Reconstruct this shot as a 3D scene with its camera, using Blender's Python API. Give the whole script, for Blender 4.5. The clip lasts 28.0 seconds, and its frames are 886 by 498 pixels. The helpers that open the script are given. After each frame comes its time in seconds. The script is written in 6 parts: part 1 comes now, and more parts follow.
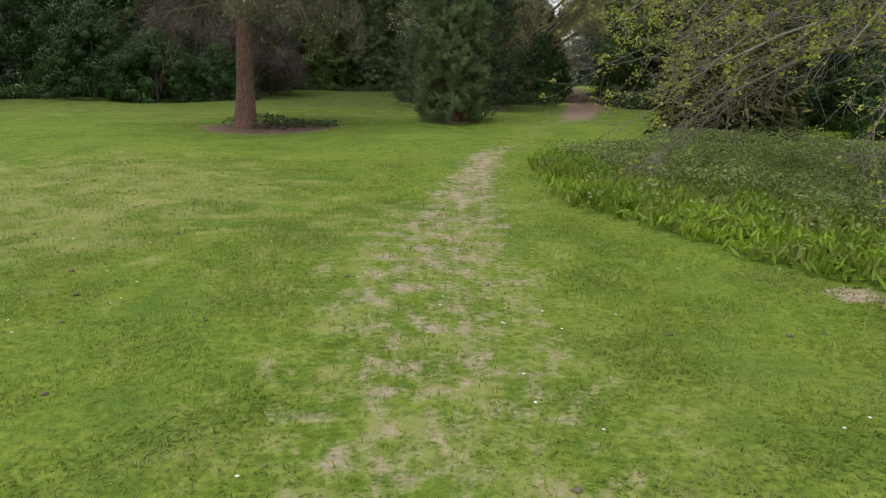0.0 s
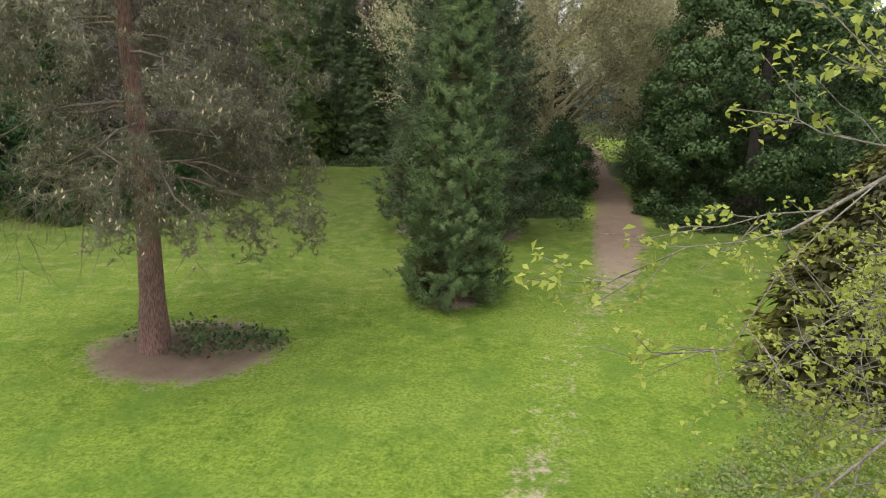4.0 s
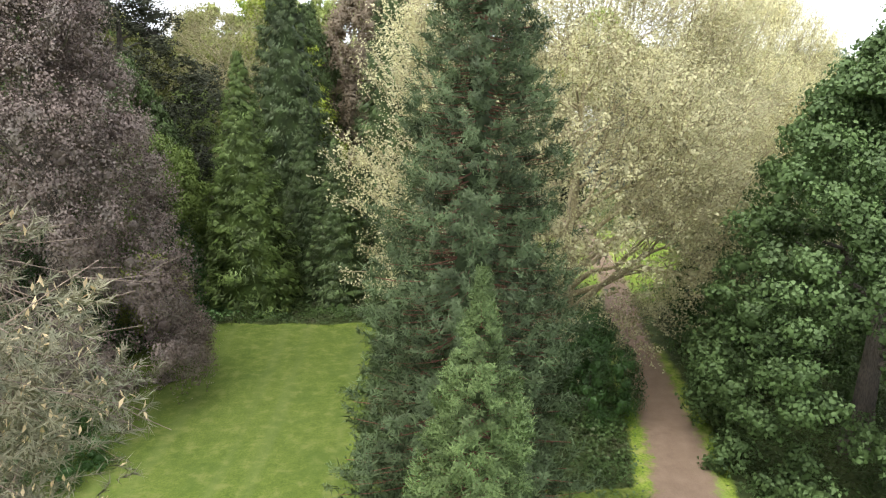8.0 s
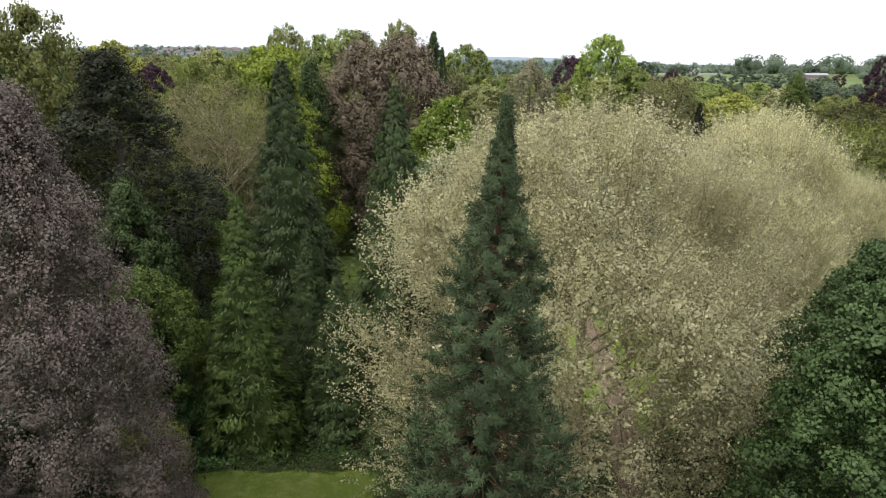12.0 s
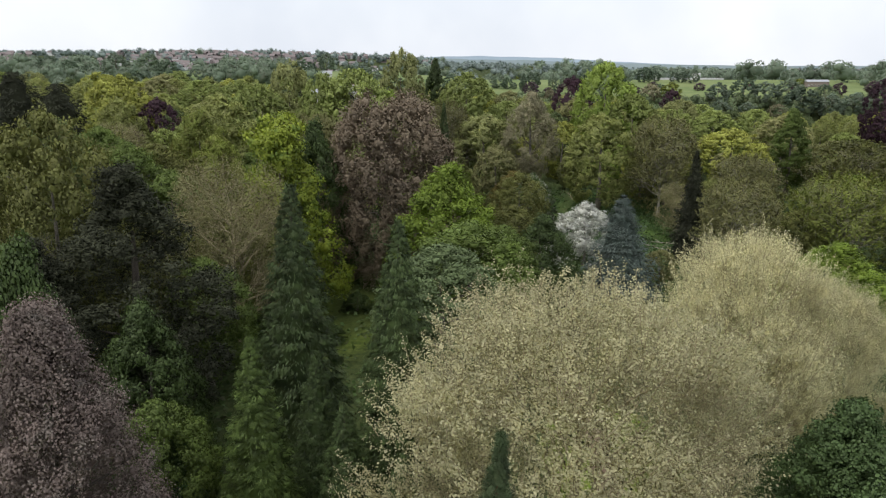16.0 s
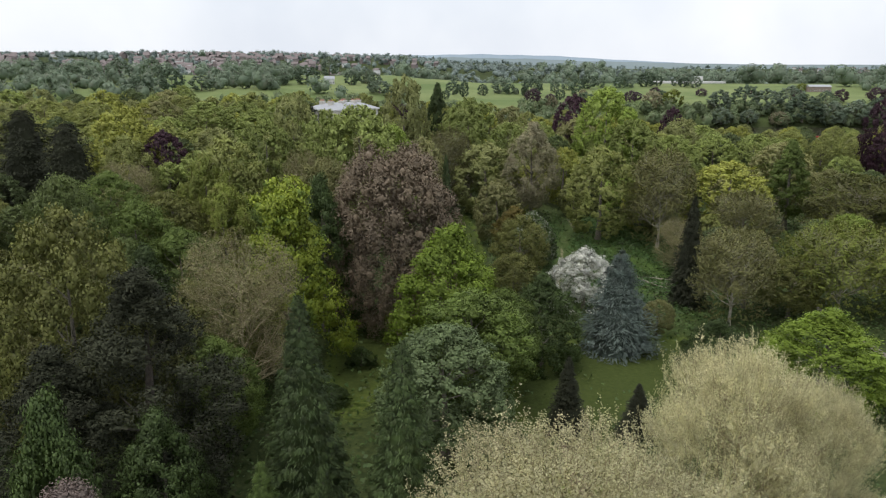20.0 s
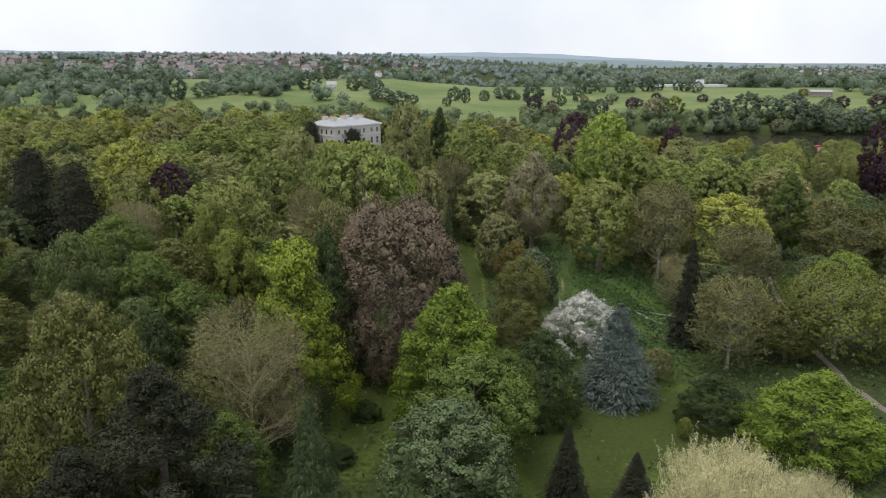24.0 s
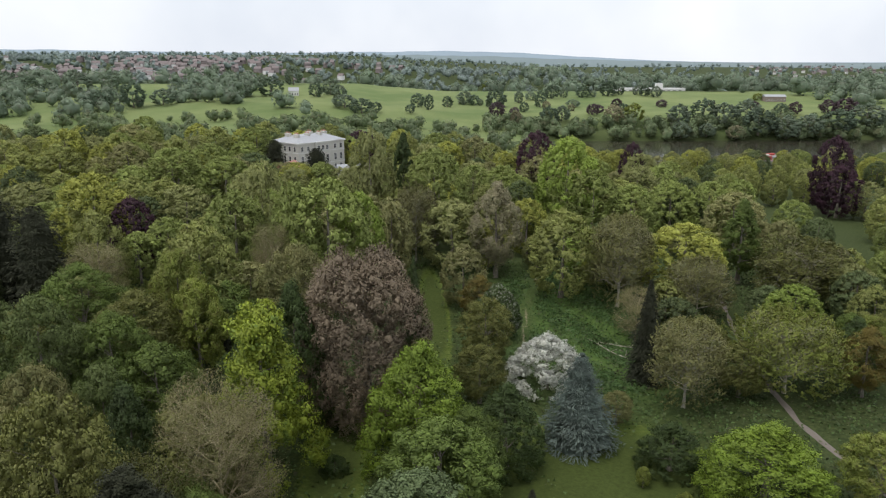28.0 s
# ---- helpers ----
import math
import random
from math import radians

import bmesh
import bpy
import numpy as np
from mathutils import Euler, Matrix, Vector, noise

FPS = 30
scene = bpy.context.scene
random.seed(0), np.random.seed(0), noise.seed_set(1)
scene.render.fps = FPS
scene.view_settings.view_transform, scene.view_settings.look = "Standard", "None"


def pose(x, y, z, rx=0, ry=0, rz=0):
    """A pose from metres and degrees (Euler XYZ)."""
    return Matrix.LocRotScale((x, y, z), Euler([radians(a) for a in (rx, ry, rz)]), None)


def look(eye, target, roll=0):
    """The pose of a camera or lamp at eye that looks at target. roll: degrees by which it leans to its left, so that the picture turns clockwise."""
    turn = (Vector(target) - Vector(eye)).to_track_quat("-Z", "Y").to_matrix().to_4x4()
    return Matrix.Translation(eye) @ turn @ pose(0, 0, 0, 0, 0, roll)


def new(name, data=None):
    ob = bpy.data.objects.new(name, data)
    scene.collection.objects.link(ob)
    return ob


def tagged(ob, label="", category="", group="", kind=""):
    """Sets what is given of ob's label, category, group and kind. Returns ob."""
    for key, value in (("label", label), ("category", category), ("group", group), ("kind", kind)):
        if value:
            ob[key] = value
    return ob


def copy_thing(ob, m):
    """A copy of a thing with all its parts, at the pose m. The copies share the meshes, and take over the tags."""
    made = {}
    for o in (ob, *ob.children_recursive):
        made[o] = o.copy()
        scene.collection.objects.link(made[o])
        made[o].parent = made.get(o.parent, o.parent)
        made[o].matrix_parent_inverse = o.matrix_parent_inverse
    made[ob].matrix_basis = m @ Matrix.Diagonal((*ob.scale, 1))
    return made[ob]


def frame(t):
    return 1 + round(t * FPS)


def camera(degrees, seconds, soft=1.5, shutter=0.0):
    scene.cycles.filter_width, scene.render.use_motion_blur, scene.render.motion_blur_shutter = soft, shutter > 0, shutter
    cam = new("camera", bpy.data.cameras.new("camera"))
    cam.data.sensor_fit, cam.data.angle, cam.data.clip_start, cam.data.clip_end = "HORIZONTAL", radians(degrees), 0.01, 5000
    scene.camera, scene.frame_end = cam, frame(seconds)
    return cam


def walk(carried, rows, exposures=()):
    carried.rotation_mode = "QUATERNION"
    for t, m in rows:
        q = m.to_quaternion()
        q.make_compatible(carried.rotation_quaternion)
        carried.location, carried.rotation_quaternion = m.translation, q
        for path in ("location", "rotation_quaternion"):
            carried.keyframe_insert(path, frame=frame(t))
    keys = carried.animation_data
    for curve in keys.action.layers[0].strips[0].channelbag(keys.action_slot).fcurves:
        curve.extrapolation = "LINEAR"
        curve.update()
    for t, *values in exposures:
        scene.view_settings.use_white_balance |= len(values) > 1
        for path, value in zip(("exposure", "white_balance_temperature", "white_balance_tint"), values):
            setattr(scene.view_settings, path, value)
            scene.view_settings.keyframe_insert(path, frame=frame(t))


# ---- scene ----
cam = camera(64.1, 28.0, 1.15)
PATH = [
    (0, (-0.055, -0.002, 2.253), (-0.051, 1.931, 1.741), 0.84),
    (0.5, (-0.003, 1.079, 2.752), (0.001, 3.011, 2.237), 0.84),
    (1, (0.031, 2.146, 3.263), (0.034, 4.078, 2.746), 0.84),
    (1.5, (0.041, 3.192, 3.815), (0.043, 5.123, 3.295), 0.84),
    (2, (0.005, 4.247, 4.349), (0.009, 6.178, 3.829), 0.84),
    (2.5, (-0.035, 5.307, 4.889), (-0.029, 7.239, 4.371), 0.84),
    (3, (-0.056, 6.399, 5.519), (-0.047, 8.329, 4.995), 0.84),
    (3.5, (-0.030, 7.550, 6.152), (-0.026, 9.481, 5.630), 0.84),
    (5.5, (-0.043, 13.333, 8.347), (-0.030, 15.270, 7.851), 0.02),
    (6, (-0.087, 14.646, 9.154), (-0.068, 16.583, 8.660), 0.02),
    (6.5, (-0.081, 15.914, 9.988), (-0.059, 17.852, 9.496), 0.02),
    (7, (-0.079, 17.228, 10.815), (-0.053, 19.166, 10.325), 0.02),
    (7.5, (-0.056, 18.600, 11.663), (-0.030, 20.539, 11.173), 0.02),
    (8, (-0.031, 19.988, 12.474), (-0.005, 21.928, 11.988), 0.02),
    (8.5, (-0.006, 21.200, 13.293), (0.021, 23.141, 12.811), 0.02),
    (9, (-0.002, 22.016, 14.132), (0.026, 23.958, 13.653), 0.02),
    (9.5, (0.016, 22.270, 14.998), (0.042, 24.211, 14.517), 0.02),
    (10, (-0.008, 22.277, 15.870), (0.017, 24.218, 15.388), 0.02),
    (10.5, (-0.030, 22.219, 16.746), (-0.005, 24.159, 16.262), 0.02),
    (11, (-0.033, 22.222, 17.644), (-0.009, 24.162, 17.158), 0.02),
    (11.5, (-0.033, 22.293, 18.528), (-0.011, 24.233, 18.040), 0.02),
    (12, (-0.028, 22.341, 19.377), (-0.010, 24.282, 18.895), 0.02),
    (12.5, (-0.031, 22.396, 20.290), (-0.015, 24.337, 19.807), 0.02),
    (14.5, (-0.014, 22.423, 24.171), (0.002, 24.362, 23.681), 0.02),
    (15, (-0.034, 22.374, 25.092), (-0.018, 24.314, 24.606), 0.02),
    (15.5, (-0.039, 22.300, 25.994), (-0.024, 24.241, 25.510), 0.02),
    (16, (-0.044, 22.227, 26.895), (-0.030, 24.167, 26.409), 0.02),
    (16.5, (-0.044, 22.165, 27.808), (-0.030, 24.105, 27.322), 0.02),
    (17, (-0.047, 22.116, 28.718), (-0.034, 24.056, 28.232), 0.02),
    (17.5, (-0.038, 22.102, 29.632), (-0.026, 24.041, 29.144), 0.02),
    (18, (-0.026, 22.112, 30.584), (-0.015, 24.051, 30.094), 0.02),
    (18.5, (-0.035, 22.130, 31.534), (-0.025, 24.069, 31.044), 0.02),
    (19, (-0.058, 22.147, 32.489), (-0.049, 24.085, 31.997), 0.02),
    (19.5, (-0.048, 22.171, 33.442), (-0.040, 24.109, 32.949), 0.02),
    (20, (-0.032, 22.197, 34.401), (-0.024, 24.135, 33.907), 0.02),
    (20.5, (-0.047, 22.178, 35.384), (-0.040, 24.116, 34.890), 0.02),
    (21, (-0.080, 22.162, 36.359), (-0.073, 24.100, 35.863), 0.02),
    (21.5, (-0.116, 22.143, 37.285), (-0.109, 24.081, 36.789), 0.02),
    (23.5, (-0.229, 22.185, 41.043), (-0.224, 24.122, 40.542), 0.02),
    (24, (-0.232, 22.189, 41.985), (-0.228, 24.125, 41.483), 0.02),
    (24.5, (-0.212, 22.186, 42.923), (-0.206, 24.122, 42.421), 0.02),
    (25, (-0.193, 22.203, 43.864), (-0.182, 24.138, 43.360), 0.02),
    (25.5, (-0.163, 22.245, 44.794), (-0.146, 24.181, 44.290), 0.02),
    (26, (-0.151, 22.292, 45.729), (-0.126, 24.227, 45.224), 0.02),
    (26.5, (-0.145, 22.324, 46.694), (-0.115, 24.258, 46.188), 0.02),
    (27, (-0.129, 22.331, 47.687), (-0.080, 24.265, 47.180), 0.02),
    (27.5, (-0.125, 22.314, 48.681), (-0.051, 24.247, 48.173), 0.02),
    (28, (-0.130, 22.281, 49.676), (-0.028, 24.213, 49.167), 0.02),
]
walk(cam, [(t, look(eye, target, roll)) for t, eye, target, roll in PATH],
     [(0.0, 0.0), (1.0, 0.02), (2.0, 0.14), (3.5, 0.45), (5.5, 1.15), (7.0, 1.3), (8.0, 1.46), (9.5, 1.26), (11.0, 0.72), (13.5, 0.22), (16.0, 0.12), (20.0, 0.1), (28.0, 0.12)])


# ---- world, sun, exposure ----
world = bpy.data.worlds.new("overcast_sky")
scene.world = world
world.use_nodes = True
wn, wl = world.node_tree.nodes, world.node_tree.links
sky = wn.new("ShaderNodeTexSky")
sky.sky_type, sky.sun_disc = "NISHITA", False
sky.sun_elevation, sky.sun_rotation = radians(69), radians(239)
sky.dust_density, sky.air_density = 4.0, 1.2
cloud = wn.new("ShaderNodeTexNoise")
cloud.inputs["Scale"].default_value, cloud.inputs["Detail"].default_value = 2.2, 5.0
cramp = wn.new("ShaderNodeValToRGB")
cramp.color_ramp.elements[0].position, cramp.color_ramp.elements[0].color = 0.35, (7.7, 8.2, 9.1, 1)
cramp.color_ramp.elements[1].position, cramp.color_ramp.elements[1].color = 0.62, (10.4, 10.6, 10.95, 1)
wl.new(cloud.outputs["Fac"], cramp.inputs["Fac"])
wmix = wn.new("ShaderNodeMixRGB")
wmix.inputs["Fac"].default_value = 0.82
wl.new(sky.outputs["Color"], wmix.inputs["Color1"])
wl.new(cramp.outputs["Color"], wmix.inputs["Color2"])
back = wn["Background"]
back.inputs["Strength"].default_value = 0.112
wl.new(wmix.outputs["Color"], back.inputs["Color"])
sun = new("sun", bpy.data.lights.new("sun", "SUN"))
sun.data.energy, sun.data.angle, sun.data.color = 1.5, radians(38), (1.0, 0.97, 0.92)
sun.matrix_world = look((0, 0, 60), (27, 16, -25))


# ---- small tools ----
def ss(a, b, v):
    t = np.clip((np.asarray(v, float) - a) / (b - a), 0, 1)
    return t * t * (3 - 2 * t)


def terrain(x, y):
    """Height of the ground."""
    x, y = np.asarray(x, float), np.asarray(y, float)
    z = -1.2 * ss(70, 108, y) - 3.0 * np.exp(-((x - 42) / 22) ** 2 - ((y - 148) / 28) ** 2)
    z = z + 4.0 * ss(10, 60, -x) * ss(70, 150, y) + 5.0 * ss(190, 300, y) * ss(-60, 20, -x)
    z = z - 7.5 * ss(250, 430, y) * ss(60, 140, x) * (1 - ss(545, 585, y))
    z = z + 10 * ss(540, 620, y) + 10 * ss(620, 830, y) - 11 * ss(830, 960, y) + 26 * ss(1450, 2900, y)
    z = z + 36 * ss(940, 1260, y) * (1 - 0.35 * ss(-300, 100, x) - 0.65 * ss(100, 620, x))
    return z + 0.05 * np.sin(x * 0.7 + 0.4 * y) + 0.04 * np.sin(y * 0.9 - 0.5 * x)


def gz(x, y):
    return float(terrain(x, y))


def mesh_from(name, verts, faces, mat=None, smooth=False, normals=None):
    """A mesh from an array of corners and one or more arrays of faces (all with 3 or all with 4 corners)."""
    me = bpy.data.meshes.new(name)
    verts = np.asarray(verts, np.float32)
    groups = [np.asarray(f, np.int32) for f in (faces if isinstance(faces, list) else [faces]) if len(f)]
    loops = np.concatenate([f.ravel() for f in groups])
    sizes = np.concatenate([np.full(len(f), f.shape[1], np.int32) for f in groups])
    starts = np.concatenate([[0], np.cumsum(sizes)[:-1]]).astype(np.int32)
    me.vertices.add(len(verts))
    me.vertices.foreach_set("co", verts.ravel())
    me.loops.add(len(loops))
    me.loops.foreach_set("vertex_index", loops)
    me.polygons.add(len(sizes))
    me.polygons.foreach_set("loop_start", starts)
    if smooth:
        me.polygons.foreach_set("use_smooth", np.ones(len(sizes), bool))
    me.update(calc_edges=True)
    me.validate()
    if normals is not None:
        # Leaves shade by the bough that they clothe.
        me.attributes.new("custom_normal", "FLOAT_VECTOR", "POINT").data.foreach_set("vector", np.ascontiguousarray(normals, np.float32).ravel())
        me.update()
    if mat:
        me.materials.append(mat)
    return me


def part(name, me, parent, label=""):
    ob = new(name, me)
    ob.parent = parent
    return tagged(ob, label) if label else ob


def bm_part(name, bm, mat, parent=None, label=""):
    me = bpy.data.meshes.new(name)
    bm.to_mesh(me)
    bm.free()
    me.materials.append(mat)
    return part(name, me, parent, label)


def box(bm, x0, y0, z0, x1, y1, z1):
    vs = [bm.verts.new(p) for p in ((x0, y0, z0), (x1, y0, z0), (x1, y1, z0), (x0, y1, z0), (x0, y0, z1), (x1, y0, z1), (x1, y1, z1), (x0, y1, z1))]
    for f in ((0, 3, 2, 1), (4, 5, 6, 7), (0, 1, 5, 4), (1, 2, 6, 5), (2, 3, 7, 6), (3, 0, 4, 7)):
        bm.faces.new([vs[i] for i in f])


# ---- materials ----
def nodes_of(name):
    m = bpy.data.materials.new(name)
    m.use_nodes = True
    return m, m.node_tree.nodes, m.node_tree.links, m.node_tree.nodes["Principled BSDF"]


def mixed(n, l, fac, a, b, how="MIX"):
    x = n.new("ShaderNodeMixRGB")
    x.blend_type = how
    for socket, v in (("Fac", fac), ("Color1", a), ("Color2", b)):
        if hasattr(v, "is_linked"):
            l.new(v, x.inputs[socket])
        else:
            x.inputs[socket].default_value = v if socket == "Fac" else (*v[:3], 1)
    return x.outputs["Color"]


def noise_of(n, l, scale, detail=3.0, coord="Object", rough=0.55):
    c = n.new("ShaderNodeTexCoord")
    t = n.new("ShaderNodeTexNoise")
    t.inputs["Scale"].default_value, t.inputs["Detail"].default_value, t.inputs["Roughness"].default_value = scale, detail, rough
    l.new(c.outputs[coord], t.inputs["Vector"])
    return t.outputs["Fac"]


def ramp(n, l, fac, *stops):
    r = n.new("ShaderNodeValToRGB")
    while len(r.color_ramp.elements) < len(stops):
        r.color_ramp.elements.new(0.5)
    for e, (p, c) in zip(r.color_ramp.elements, stops):
        e.position, e.color = p, (c, c, c, 1) if isinstance(c, (int, float)) else (*c, 1)
    l.new(fac, r.inputs["Fac"])
    return r.outputs["Color"]


def leaf_material(name, dark, light, odd=None, through_light=0.25, rough=0.55, patch=0.35, depth=0.0):
    """Leaves: every leaf its own tone between dark and light, drifting over the crown; odd: a rare other tint."""
    m, n, l, p = nodes_of(name)
    geo, info = n.new("ShaderNodeNewGeometry"), n.new("ShaderNodeObjectInfo")
    low, high = [0.68 * a + 0.32 * b for a, b in zip(dark, light)], [0.2 * a + 0.8 * b for a, b in zip(dark, light)]
    col = mixed(n, l, geo.outputs["Random Per Island"], low, high)
    drift = ramp(n, l, noise_of(n, l, patch, 3), (0.35, 0.72 - depth), (0.65, 1.22 + depth))
    col = mixed(n, l, 1.0, col, drift, "MULTIPLY")
    if odd:
        pick = ramp(n, l, noise_of(n, l, patch * 1.7 + 0.13, 2), (0.52, 0.0), (0.66, 0.75))
        col = mixed(n, l, pick, col, odd)
    hsv = n.new("ShaderNodeHueSaturation")
    mr = n.new("ShaderNodeMapRange")
    mr.inputs["To Min"].default_value, mr.inputs["To Max"].default_value = 0.82, 1.18
    l.new(info.outputs["Random"], mr.inputs["Value"])
    l.new(mr.outputs["Result"], hsv.inputs["Value"])
    l.new(col, hsv.inputs["Color"])
    col = hsv.outputs["Color"]
    l.new(col, p.inputs["Base Color"])
    p.inputs["Roughness"].default_value = rough
    p.inputs["Specular IOR Level"].default_value = 0.25
    tr = n.new("ShaderNodeBsdfTranslucent")
    l.new(col, tr.inputs["Color"])
    mx = n.new("ShaderNodeMixShader")
    mx.inputs["Fac"].default_value = through_light
    l.new(p.outputs["BSDF"], mx.inputs[1])
    l.new(tr.outputs["BSDF"], mx.inputs[2])
    l.new(mx.outputs["Shader"], n["Material Output"].inputs["Surface"])
    return m


def bark_material(name, dark, light, scale=6.0, stretch=0.25, bump=0.5):
    m, n, l, p = nodes_of(name)
    c, mp, t = n.new("ShaderNodeTexCoord"), n.new("ShaderNodeMapping"), n.new("ShaderNodeTexNoise")
    mp.inputs["Scale"].default_value = (scale, scale, scale * stretch)
    t.inputs["Detail"].default_value = 6
    l.new(c.outputs["Object"], mp.inputs["Vector"])
    l.new(mp.outputs["Vector"], t.inputs["Vector"])
    col = mixed(n, l, ramp(n, l, t.outputs["Fac"], (0.35, 0.0), (0.65, 1.0)), dark, light)
    l.new(mixed(n, l, 1.0, col, ramp(n, l, noise_of(n, l, 0.8, 2), (0.3, 0.75), (0.7, 1.15)), "MULTIPLY"), p.inputs["Base Color"])
    p.inputs["Roughness"].default_value = 0.9
    b = n.new("ShaderNodeBump")
    b.inputs["Strength"].default_value, b.inputs["Distance"].default_value = bump, 0.05
    l.new(t.outputs["Fac"], b.inputs["Height"])
    l.new(b.outputs["Normal"], p.inputs["Normal"])
    return m


def plain_material(name, a, b, scale=3.0, rough=0.7, metal=0.0, bump=0.0):
    m, n, l, p = nodes_of(name)
    f = noise_of(n, l, scale, 5)
    l.new(mixed(n, l, f, a, b), p.inputs["Base Color"])
    p.inputs["Roughness"].default_value, p.inputs["Metallic"].default_value = rough, metal
    if bump:
        k = n.new("ShaderNodeBump")
        k.inputs["Strength"].default_value = bump
        l.new(f, k.inputs["Height"])
        l.new(k.outputs["Normal"], p.inputs["Normal"])
    return m


